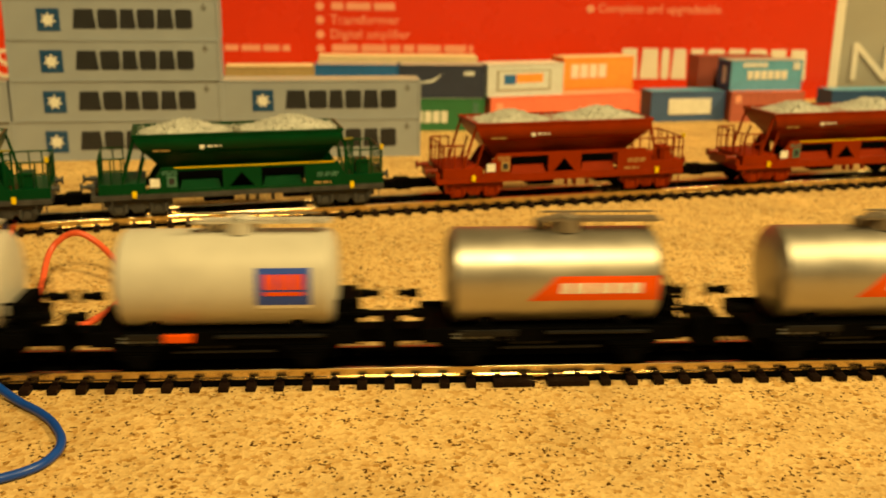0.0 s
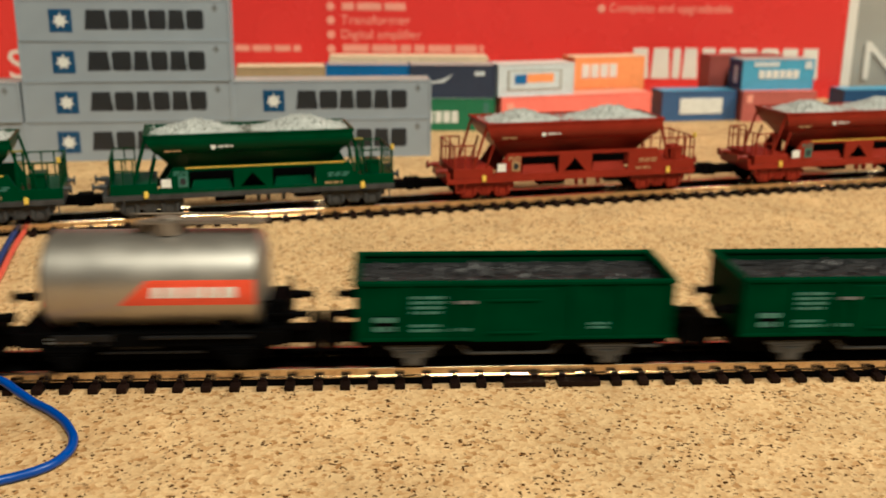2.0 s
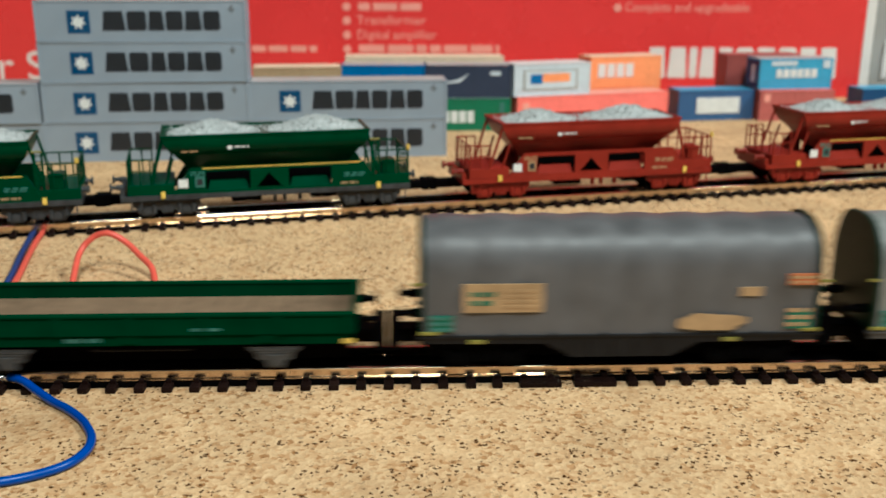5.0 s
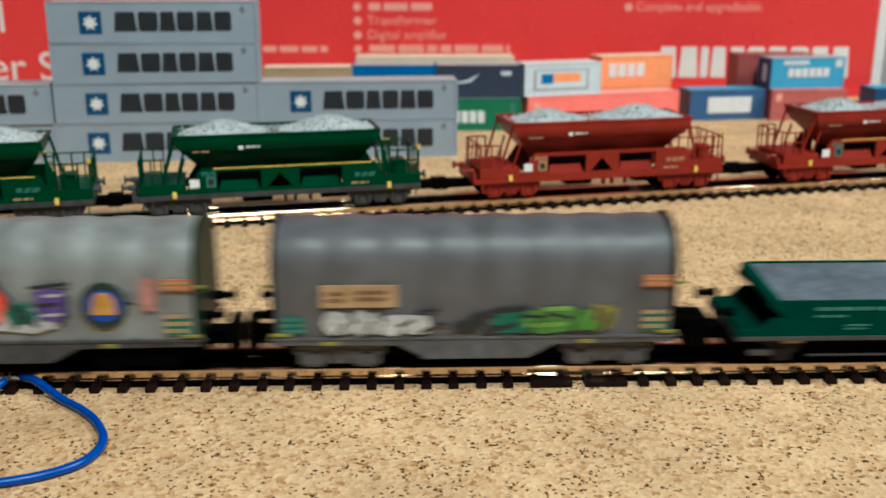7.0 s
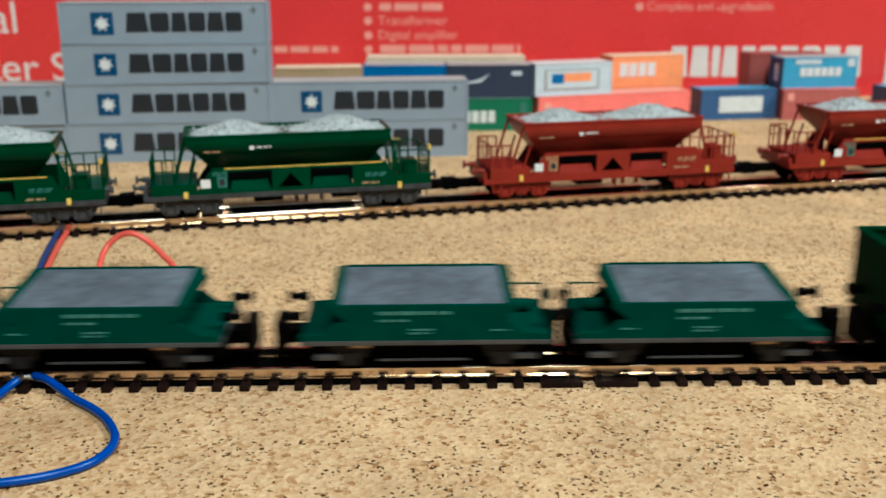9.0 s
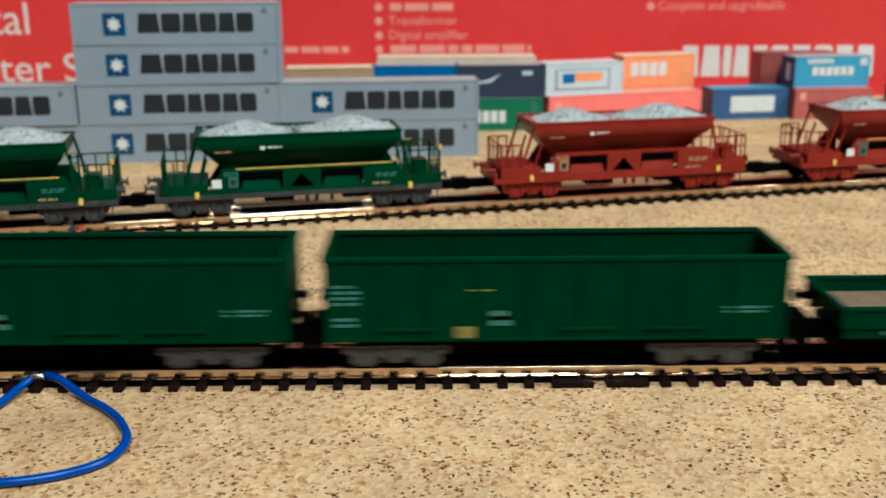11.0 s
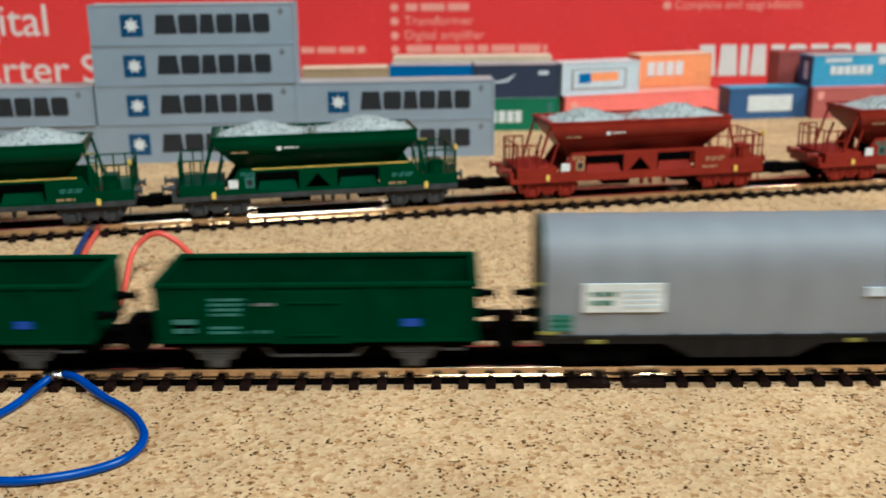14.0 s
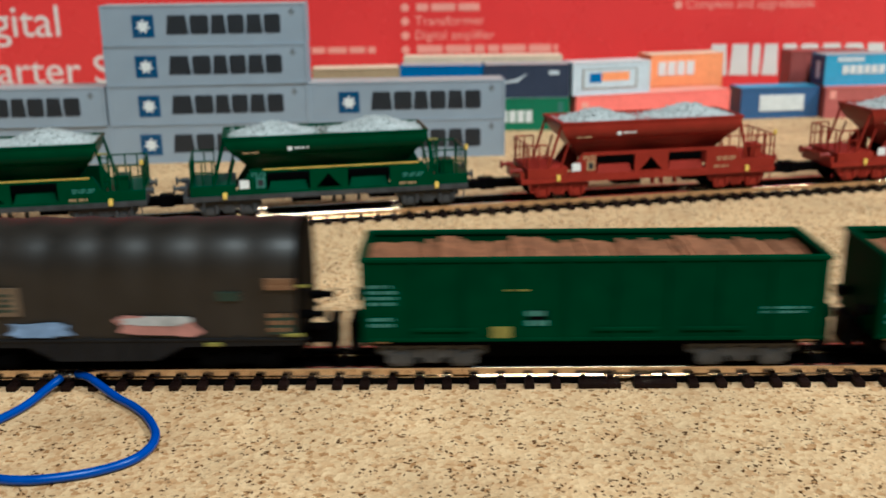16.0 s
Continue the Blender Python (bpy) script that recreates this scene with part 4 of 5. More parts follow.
    writing(w, a, b, 11.4, 12.0, 1, MARK_PALE, 84)
    for x in (9.0, 36.0):
        wheelset(w, x)
        spring_unit(w, x, DARK_FRAME, -7.2, 4.2)
    for x in (2.8, 38.0):
        part("end_step", box(B(), x, x + 4.2, -8.6, -7.2, 5.9, 6.9, 0.2), GREY_FRAME, w)
    a = min(X(9), X(12.4))
    part("corner_mark", box(B(), a, a + 3.4, -8.2, -7.6, 8.1, 9.0), MARK_TAN, w)
    part("brake_rod", rod(B(), (14, -7.2, 5.4), (30, -7.2, 5.4), 0.25, 6), GREY_FRAME, w)
    bm = B()
    xe = X(44.4)
    for y in (-6.5, 6.5):
        rod(bm, (xe, y, 10.8), (xe, y, 15.0), 0.2, 6)
    rod(bm, (xe, -6.5, 15.0), (xe, 6.5, 15.0), 0.2, 6)
    rod(bm, (xe, 6.5, 15.0), (X(38.6), 6.5, 15.0), 0.2, 6)
    rod(bm, (X(38.6), 6.5, 15.0), (X(38.6), 6.5, 10.8), 0.2, 6)
    part("end_railing", bm, TEAL, w)
    for x, out in ((0.6, -1), (L - 0.6, 1)):
        reach = 1.8 if (out > 0) != flip else 5.6
        buffers(w, x, out, min(reach, 3.8), 13.2)
        coupler(w, x - out * 4, out, reach + 4)
    return w


# ---- standing train: bogie ballast hoppers ----
def ballast_hopper(name, label, paint, frame_paint, k, x_at, stripe, reach_l=2.8, reach_r=2.9):
    w = thing(name, label, "ballast wagon", "standing ballast wagons")
    w.matrix_basis = BACK @ pose(x_at * MM, 0, 3.05 * (1 - k) * MM) @ Matrix.Diagonal((k, k, k, 1))
    L = 86.5
    # upper bin: a band that leans out, over a hopper that slopes in
    def bin_shell(x0, x1, xa, xb, z0, z1, y0, y1):
        bm = B()
        lo = [bm.verts.new(p) for p in ((x0, -y0, z0), (x1, -y0, z0), (x1, y0, z0), (x0, y0, z0))]
        hi = [bm.verts.new(p) for p in ((xa, -y1, z1), (xb, -y1, z1), (xb, y1, z1), (xa, y1, z1))]
        for i in range(4):
            bm.faces.new((lo[i], lo[(i + 1) % 4], hi[(i + 1) % 4], hi[i]))
        bm.faces.new(lo[::-1]), bm.faces.new(hi)
        bmesh.ops.recalc_face_normals(bm, faces=bm.faces[:])
        return bm
    # rounded upper bin: half sections (y, z) with the ends drawn in step by step
    bm, rings = B(), []
    for y, z, xa, xb in ((9.2, 26.5, 14.8, 72.6), (9.35, 25.2, 15.2, 72.3), (9.2, 24.0, 15.8, 71.9), (8.7, 22.8, 16.5, 71.4), (7.9, 21.9, 17.1, 70.9), (6.9, 21.3, 17.7, 70.4)):
        rings.append([bm.verts.new(p) for p in ((xa, -y, z), (xb, -y, z), (xb, y, z), (xa, y, z))])
    for a, b in zip(rings, rings[1:]):
        for n in range(4):
            bm.faces.new((a[n], a[(n + 1) % 4], b[(n + 1) % 4], b[n]))
    bm.faces.new(rings[0]), bm.faces.new(rings[-1][::-1])
    bmesh.ops.recalc_face_normals(bm, faces=bm.faces[:])
    part("bin", bm, paint, w, smooth=True)
    part("hopper_slope", bin_shell(23.5, 65.0, 17.8, 70.2, 14.6, 21.35, 2.0, 6.8), paint, w)
    for y0, y1 in ((-9.45, -8.7), (8.7, 9.45)):
        part("bin_rail", box(B(), 14.6, 72.8, y0, y1, 26.2, 27.0, 0.15), paint, w)
    for x in (14.6, 72.1):
        part("bin_rail", box(B(), x, x + 0.7, -8.7, 8.7, 26.2, 26.98), paint, w)
    bm = B()
    g = heap(bm, 15.4, 72.0, -8.6, 8.6, 26.1, 0.4, 56, 16, 5.0 + x_at, ((29.0, 3.3, 10), (58.5, 3.8, 11.5)))
    stones(bm, g, 900, 0.34, 7)
    part("ballast_load", bm, STONE, w, "heaped pale grey ballast stones")
    # lower side skirts with gates and a triangular hole
    for s in (-1, 1):
        y0, y1 = s * 8.6 - 0.35, s * 8.6 + 0.35
        sk = [B() for _ in range(7)]
        prism(sk[0], [(17.0, 10.4), (26.2, 10.4), (26.2, 17.6), (22.0, 17.6)], y0, y1)
        prism(sk[1], [(38.4, 10.4), (49.2, 10.4), (49.2, 11.4), (40.0, 11.4), (43.6, 15.6), (47.4, 11.4), (49.2, 11.4), (49.2, 17.6), (38.4, 17.6)], y0, y1)
        prism(sk[2], [(61.4, 10.4), (75.0, 10.4), (71.0, 17.6), (61.4, 17.6)], y0, y1)
        for k, (xa, xb) in enumerate(((26.2, 38.4), (49.2, 61.4))):
            box(sk[3 + k], xa, xb, y0, y1, 16.6, 17.6)
            box(sk[5 + k], xa, xb, y0, y1, 10.4, 11.2)
        for k, bm in enumerate(sk):
            part("side_skirt" if k < 3 else "skirt_rail", bm, paint, w)
        for xa, xb in ((26.6, 38.0), (49.6, 61.0)):
            bm = B()
            near, deep = s * 8.4, s * 7.5
            vs = [bm.verts.new(p) for p in ((xa, near, 11.1), (xb, near, 11.1), (xb - 0.8, deep, 13.6), (xa + 0.8, deep, 13.6), (xa, near - s * 0.6, 11.1), (xb, near - s * 0.6, 11.1), (xb - 0.8, deep - s * 0.6, 13.6), (xa + 0.8, deep - s * 0.6, 13.6))]
            for q in ((0, 1, 2, 3), (4, 5, 6, 7), (0, 1, 5, 4), (1, 2, 6, 5), (2, 3, 7, 6), (3, 0, 4, 7)):
                bm.faces.new([vs[n] for n in q])
            bmesh.ops.recalc_face_normals(bm, faces=bm.faces[:])
            part("discharge_gate", bm, paint, w)
    # black blocks round the chutes, added as the shade behind the skirt holes
    for xa, xb in ((26.0, 38.4), (38.5, 48.5), (48.6, 61.6)):
        part("chute_dark_fill", box(B(), xa, xb, -5.4, 5.4, 9.0, 15.4), BLACK, w)
    if frame_paint is not paint:
        # narrow ladder panel beside the bin
        ladder = part("end_ladder", box(B(), 72.9, 73.7, -8.75, -8.3, 13.4, 23.6, 0.1), paint, w)
        part("ladder_stile", box(B(), 75.0, 75.6, -8.75, -8.3, 13.4, 23.6, 0.1), paint, ladder)
        for z in (14.6, 16.2, 17.8, 19.4, 21.0, 22.6):
            part("rung", box(B(), 73.7, 75.0, -8.65, -8.4, z, z + 0.35), paint, ladder)
        part("ladder_cap", rod(B(), (72.8, -8.9, 23.9), (75.4, -8.9, 23.9), 0.3, 8), MARK_OLIVE, w)
    if stripe:
        part("stripe", box(B(), 25.4, 70.0, -9.05, -8.9, 17.3, 17.6), MARK_YELLOW, w)
    # end platforms, struts, railings
    for x0, x1 in ((5.0, 17.5), (72.0, 84.4)):
        part("platform", box(B(), x0, x1, -8.8, 8.8, 10.4, 13.4, 0.15), paint, w)
    for y in (-8.2, 8.2):
        part("strut", rod(B(), (15.2, y, 25.6), (11.4, y, 13.4), 0.42, 8), paint, w)
        part("strut", rod(B(), (72.2, y, 25.6), (75.2, y, 13.4), 0.42, 8), paint, w)
        part("strut", rod(B(), (17.6, y, 20.5), (15.4, y, 13.4), 0.35, 8), paint, w)
    for xs in ((5.4, 8.6, 11.4), (74.0, 77.6, 81.0, 84.0)):
        for y in (-8.4, 8.4):
            hand = part("handrail", rod(B(), (xs[0], y, 20.4), (xs[-1], y, 20.4), 0.24, 6), paint, w)
            for x in xs:
                part("railing_post", rod(B(), (x, y, 13.3), (x, y, 20.4), 0.24, 6), paint, hand)
            part("mid_rail", rod(B(), (xs[0], y, 17.2), (xs[-1], y, 17.2), 0.2, 6), paint, hand)
    for x in (5.4, 84.0):
        hand = part("handrail", rod(B(), (x, -8.4, 20.4), (x, 8.4, 20.4), 0.24, 6), paint, w)
        for y in (-6, -2, 2, 6):
            part("railing_post", rod(B(), (x, y, 13.3), (x, y, 20.4), 0.24, 6), paint, hand)
    part("signal_knob", rod(B(), (84.0, -8.4, 20.4), (84.0, -8.4, 21.8), 0.55, 8), MARK_YELLOW, w)
    part("brake_panel", box(B(), 76.4, 80.2, -8.2, -3.0, 13.4, 17.6, 0.2), paint, w)
    # frame and gear
    bm = B()
    for s in (-1, 1):
        box(bm, 3.0, 84.5, s * 8.6 - 0.5, s * 8.6 + 0.5, 8.9, 10.4, 0.12)
    box(bm, 3.0, 4.2, -8.2, 8.2, 8.9, 12.2)
    box(bm, 83.2, 84.5, -8.2, 8.2, 8.9, 12.2)
    part("solebar", bm, frame_paint, w)
    for x0, x1 in ((33.0, 41.5), (55.5, 63.0)):
        part("chute_mouth", box(B(), x0, x1, -6.5, 6.5, 7.0, 8.9, 0.15), BLACK, w)
    for x in (44.6, 47.4, 51.8):
        part("hanger", box(B(), x, x + 1.0, -7.6, -6.4, 6.8, 8.9, 0.1), frame_paint, w)
    for x in (15.2, 72.6):
        bogie(w, x, 9.2, frame_paint)
    for x in (13.8, 74.4):
        part("brake_handle", box(B(), x, x + 1.2, -9.6, -9.05, 9.5, 11.4, 0.2), MARK_YELLOW, w)
    for x in (5.8, 80.4):
        bm = B()
        for a in (x, x + 2.6):
            rod(bm, (a, -8.9, 6.4), (a, -8.9, 10.4), 0.2, 6)
        rod(bm, (x, -8.9, 6.4), (x + 2.6, -8.9, 6.4), 0.25, 6)
        part("footstep", bm, frame_paint, w)
    part("label_panel", box(B(), 18.6, 21.3, -9.1, -8.9, 12.2, 14.6), MARK_WHITE, w)
    part("code_panel", box(B(), 23.2, 25.8, -9.06, -8.9, 12.2, 15.2), MARK_TAN if not stripe else MARK_PALE, w)
    part("code_field", box(B(), 23.7, 25.3, -9.14, -9.0, 12.8, 14.6), MARK_BLACK, w)
    writing(w, 22.0, 26.0, 15.4, 16.8, 2, MARK_PALE if stripe else MARK_TAN, 91, -8.98)
    writing(w, 65.0, 71.6, 13.2, 14.6, 2, MARK_PALE if stripe else MARK_TAN, 92, -8.98)
    writing(w, 64.0, 69.0, 11.0, 12.0, 1, MARK_TAN, 93, -8.98)
    bm = rod(B(), (33.2, -8.85, 23.2), (33.2, -9.05, 23.2), 0.75, 14)
    part("round_mark", bm, MARK_WHITE, w)
    writing(w, 34.6, 38.8, 22.8, 23.7, 1, MARK_WHITE, 94, -8.95)
    writing(w, 20.0, 25.0, 22.0, 22.7, 1, MARK_TAN, 95, -8.9)
    buffers(w, 4.0, -1, 3.8, 12.4, frame_paint)
    buffers(w, 83.6, 1, 2.8, 12.4, frame_paint)
    coupler(w, 8.0, -1, 8.0 + reach_l, True)
    coupler(w, 80.0, 1, 6.5 + reach_r, True)
    return w


GH = "dark green model ballast hopper heaped with grey stones"
RH = "oxide-red model ballast hopper heaped with grey stones"
ballast_hopper("ballast_hopper", GH, GREEN_HOPPER, HOPPER_FRAME, 1.0, -60.5, True)
ballast_hopper("ballast_hopper", GH + ", yellow stripe", GREEN_HOPPER, HOPPER_FRAME, 1.0, 31.0, True, 2.3, 5.4)
ballast_hopper("ballast_hopper", RH, RED_HOPPER, RED_HOPPER, 1.0, 128.6, False, 5.5, 7.1)
ballast_hopper("ballast_hopper", RH + ", ochre stripe", RED_HOPPER, RED_HOPPER, 1.0, 229.6, True, 7.1)


# ---- containers ----
def container(name, label, L, H, W, paint, roof, m, group="stacked containers", ribs=0):
    c = thing(name, label, "container", group)
    c.matrix_basis = m
    part("body", box(B(), 0.25, L - 0.25, 0.2, W - 0.2, 0.25, H - 0.3, 0.12), paint, c)
    # most roofs take a paler colour than the walls, top light painted in
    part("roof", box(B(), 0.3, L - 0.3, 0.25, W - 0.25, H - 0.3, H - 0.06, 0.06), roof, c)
    for x in (0, L - 0.9):
        for y in (0, W - 0.9):
            part("corner_post", box(B(), x, x + 0.9, y, y + 0.9, 0, H, 0.12), paint, c)
    for y in (0.02, W - 0.62):
        for z in (0.02, H - 0.66):
            part("edge_rail", box(B(), 0.9, L - 0.9, y, y + 0.6, z, z + 0.6, 0.08), paint, c)
    for x in (0.02, L - 0.62):
        for z in (0.02, H - 0.66):
            part("edge_rail", box(B(), x, x + 0.6, 0.9, W - 0.9, z, z + 0.6), paint, c)
    if ribs:
        for k in range(ribs):
            x = 1.2 + (L - 2.4) * (k + 0.25) / ribs
            part("side_rib", box(B(), x, x + (L - 2.4) / ribs * 0.5, 0.06, 0.3, 0.7, H - 0.8), paint, c)
    return c


def block_shape(k, x0, x1, z0, z1):
    """Plain notched blocks that stand in for the letters of a name."""
    w, h = x1 - x0, z1 - z0

    def at(*uv):
        return [(x0 + u * w, z0 + v * h) for u, v in uv]
    return at((0, 0.1), (0.12, 0), (0.88, 0), (1, 0.1), (1, 0.9), (0.88, 1), (0.12, 1), (0, 0.9)) if k % 2 else at((0, 0), (1, 0), (0.9, 1), (0.1, 1))


def star_emblem(c):
    """Blue rounded square with a white seven-pointed star, and a row of dark blocks beside it."""
    badge = part("emblem", box(B(), 11.3, 19.2, 0.08, 0.3, 3.1, 11.1, 0.1), MARK_STAR_BLUE, c, "blue square emblem")
    pts = []
    for k in range(14):
        r = 2.9 if k % 2 == 0 else 1.5
        a = math.pi / 2 + k * math.tau / 14
        pts.append((15.2 + r * math.cos(a), 7.1 + r * math.sin(a)))
    part("star", prism(B(), pts, 0.0, 0.2), MARK_WHITE, badge, "white star")
    x = 23.4
    for k, wd in enumerate((8.2, 6.9, 5.7, 6.1, 6.1, 6.1)):
        part("name_block", prism(B(), block_shape(k, x, x + wd, 4.0, 10.9), 0.1, 0.3), MARK_BLACK, c)
        x += wd + 0.55
    bm = box(B(), 68.2, 70.6, 0.1, 0.3, 11.2, 11.9)
    box(bm, 69.0, 69.8, 0.1, 0.3, 10.2, 12.9)
    part("corner_mark", bm, FAINT, c)


MARK_STAR_BLUE = mat("deep_blue_emblem", (0.008, 0.06, 0.17), 0.4, vary=0.1)
CF = pose(-0.1484, 0.3629, 0, 0, 0, 5.515)
GC = "grey forty-foot model container with a blue star emblem, stacked"
HC = 14.65
rng = random.Random(12)
for x0, levels in ((-67.6, 2), (7.1, 4), (82.2, 2)):
    for lv in range(levels):
        dx = (0.9 * (lv >= 2) + 0.5 * (lv == 1) if levels == 4 else 0.0) + rng.uniform(-0.15, 0.15)
        m = CF @ pose(x0 * MM + dx * MM, rng.uniform(-0.3, 0.3) * MM, lv * HC * MM, 0, 0, rng.uniform(-0.25, 0.25))
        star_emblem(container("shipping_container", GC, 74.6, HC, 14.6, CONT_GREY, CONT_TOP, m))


def far_container(name, label, x, y, z, ang, paint, roof, L=37.6, H=14.3, ribs=9, group="mixed containers behind"):
    return container(name, label, L, H, 14.4, paint, roof, pose(x * MM, y * MM, z * MM, 0, 0, ang), group, ribs)


def blocks(c, x0, x1, z0, z1, n, material, name="name_block"):
    """A brand name as a row of plain blocks."""
    p = (x1 - x0) / n
    for k in range(n):
        part(name, box(B(), x0 + k * p, x0 + k * p + p * 0.8, -0.08, 0.25, z0, z1), material, c)


SMALL = "twenty-foot model container"
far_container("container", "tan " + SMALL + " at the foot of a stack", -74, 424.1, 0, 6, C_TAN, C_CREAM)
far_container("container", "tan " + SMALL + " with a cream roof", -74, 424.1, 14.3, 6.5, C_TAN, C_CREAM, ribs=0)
far_container("container", "blue " + SMALL + " at the foot of a stack", -37.3, 435.3, 0, 1, C_BLUE, CONT_TOP)
far_container("container", "bright blue " + SMALL + " with a grey roof", -37.4, 435.3, 14.3, 1, C_BLUE, CONT_TOP, L=36.6)
c = far_container("container", "green " + SMALL + " with white lettering blocks", -0.6, 434.0, 0, 2.8, C_GREEN, CONT_TOP)
blocks(c, 7.5, 22.0, 3.6, 8.8, 4, MARK_WHITE)
part("end_mark", box(B(), 32.6, 34.8, -0.08, 0.25, 7.8, 12.4), MARK_PALE, c)
c = far_container("container", "dark navy " + SMALL + " with a slanting white swoosh", -0.7, 435.3, 14.3, 2.8, NAVY, CONT_TOP)
part("swoosh", prism(B(), [(6.5, 5.4), (9.5, 7.2), (14.0, 8.0), (19.2, 10.6), (15.0, 6.8), (10.0, 6.4)], -0.08, 0.25), C_WHITE, c)
part("end_mark", box(B(), 28.5, 33.0, -0.08, 0.25, 9.8, 11.6), C_WHITE, c)
far_container("container", "cream forty-foot model container at the foot of a stack", -37.2, 455.5, 0, 2.2, C_CREAM, C_CREAM, L=72.5, H=15.1, ribs=16)
far_container("container", "cream forty-foot model container behind the blue ones", -37.2, 455.5, 15.1, 2.2, C_CREAM, C_CREAM, L=72.5, H=15.1, ribs=16)
c = far_container("container", "salmon-red forty-foot model container", 40.0, 438.2, 0, 17.9, C_PINK, CARD_PINK, L=76.5, ribs=0)
part("end_mark", box(B(), 2.6, 6.0, -0.08, 0.25, 7.4, 11.6), CARD_PINK, c)
c = far_container("container", "pale grey " + SMALL + " with a blue and orange logo panel", 38.4, 439.6, 14.3, 18.2, C_WHITE, CARD_WHITE, ribs=0)
part("logo_panel", box(B(), 4.6, 31.2, -0.06, 0.25, 2.6, 11.6), CARD_GREY, c)
part("logo_panel", box(B(), 5.6, 30.2, -0.10, 0.25, 3.2, 11.0), C_WHITE, c)
part("logo_blue", box(B(), 8.0, 13.8, -0.14, 0.25, 5.4, 9.6), C_BLUE, c)
part("logo_orange", box(B(), 13.9, 27.2, -0.14, 0.25, 6.0, 9.8), C_ORANGE, c)
far_container("container", "orange " + SMALL + " at the foot of a stack", 77.6, 473.0, 0, 16.5, C_ORANGE, C_CREAM)
c = far_container("container", "orange " + SMALL + " with pale lettering blocks", 77.6, 473.0, 14.3, 16.5, C_ORANGE, C_CREAM, ribs=0)
blocks(c, 4.0, 23.5, 4.6, 11.0, 4, CARD_WHITE)
c = far_container("container", "blue " + SMALL + " with a white label panel", 118.0, 462.2, 0, 9.2, C_BLUE_DULL := mat("dull_blue_container_paint", (0.05, 0.11, 0.27), 0.5, vary=0.1), C_LBLUE, ribs=0)
part("label_panel", box(B(), 9.0, 30.6, -0.1, 0.25, 3.4, 10.8, 0.1), MARK_WHITE, c)
blocks(c, 10.0, 18.0, 4.4, 9.6, 2, CARD_PINK, "label_print")
blocks(c, 19.6, 29.4, 5.2, 8.6, 3, C_WHITE, "label_print")
c = far_container("container", "oxide-red " + SMALL + " under a light blue one", 156.6, 463.4, 0, 5, mat("faded_oxide_container_paint", (0.44, 0.12, 0.10), 0.5, vary=0.1), C_PINK, L=36.5)
part("end_mark", box(B(), 2.0, 5.0, -0.08, 0.25, 9.0, 12.6), CARD_PINK, c)
c = far_container("tank_container", "light blue " + SMALL + " with a dark blue end", 156.6, 467.4, 14.3, 8.0, C_LBLUE, CONT_TOP, L=36.8, ribs=0)
part("end_panel", box(B(), -0.16, 0.3, 0.9, 13.4, 0.8, 13.4), C_DBLUE, c)
part("end_mark", box(B(), -0.26, 0.3, 4.8, 8.6, 3.0, 11.0), C_WHITE, c)
blocks(c, 8.5, 29.5, 5.4, 9.4, 6, MARK_WHITE)
part("panel", box(B(), 5.8, 18.5, -0.08, 0.25, 11.0, 13.2), C_WHITE, c)
part("panel", box(B(), 31.8, 35.4, -0.08, 0.25, 9.8, 13.4), C_WHITE, c)
far_container("container", "dark red " + SMALL + " at the foot of a stack", 146.3, 486.0, 0, 4, C_BROWN, C_BROWN)
far_container("container", "dark red " + SMALL + " standing behind the light blue one", 146.3, 486.0, 14.3, 4, C_BROWN, C_BROWN)


# ---- cardboard set boxes ----
BOX_Y, KB = 0.545, 0.545 / 0.53


def bx(x):
    return x * KB


def bz(z):
    return 74.8 + (z - 74.8) * KB


def at_face(x, z, lift=0.05):
    """The pose of print on the face of the box, standing upright and facing the tracks."""
    return pose(bx(x) * MM, BOX_Y - lift * MM, bz(z) * MM, 90, 0, 0)


carton = thing("set_box", "large red printed cardboard starter-set box standing upright behind the tracks", "cardboard box")
Y0 = BOX_Y * 1000
part("carton_body", box(B(), bx(-330), bx(231), Y0, Y0 + 70, 0.0, 150, 0.6), CARD_RED, carton)
part("carton_edge", box(B(), bx(231.2), bx(236.5), Y0 + 0.3, Y0 + 69, 0.0, 150, 0.4), CARD_WHITE, carton)


def print_block(x0, x1, z0, z1, material, name="print_bar", lift=0.25, parent=None):
    return part(name, box(B(), bx(x0), bx(x1), Y0 - lift, Y0 + 0.1, bz(z0), bz(z1)), material, parent or carton)


def bar_row(x0, x1, z0, z1, material, seed):
    """A line of small print that cannot be read."""
    r, x = random.Random(seed), x0
    while x < x1 - 1.5:
        d = min(r.uniform(5, 14), x1 - x)
        print_block(x, x + d, z0, z1, material)
        x += d + 1.6


for z in (48.6, 41.6, 34.2, 26.9):
    part("bullet", rod(B(), (bx(-42.0), Y0 - 0.25, bz(z)), (bx(-42.0), Y0 + 0.1, bz(z)), 2.2, 16), CARD_PINK, carton)
bar_row(-36, -3, 46.8, 50.6, CARD_PINK, 1)
words("Transformer", 5.0, CARD_PINK, carton, at_face(-37, 39.6), squeeze=1.05)
words("Digital amplifier", 5.0, CARD_PINK, carton, at_face(-37, 32.2), squeeze=0.98)
bar_row(-36, 38, 25.2, 29.2, CARD_PINK, 2)
bar_row(-92, -58, 25.4, 28.6, CARD_PINK, 3)
part("bullet", rod(B(), (bx(99.6), Y0 - 0.25, bz(48.6)), (bx(99.6), Y0 + 0.1, bz(48.6)), 2.2, 16), CARD_PINK, carton)
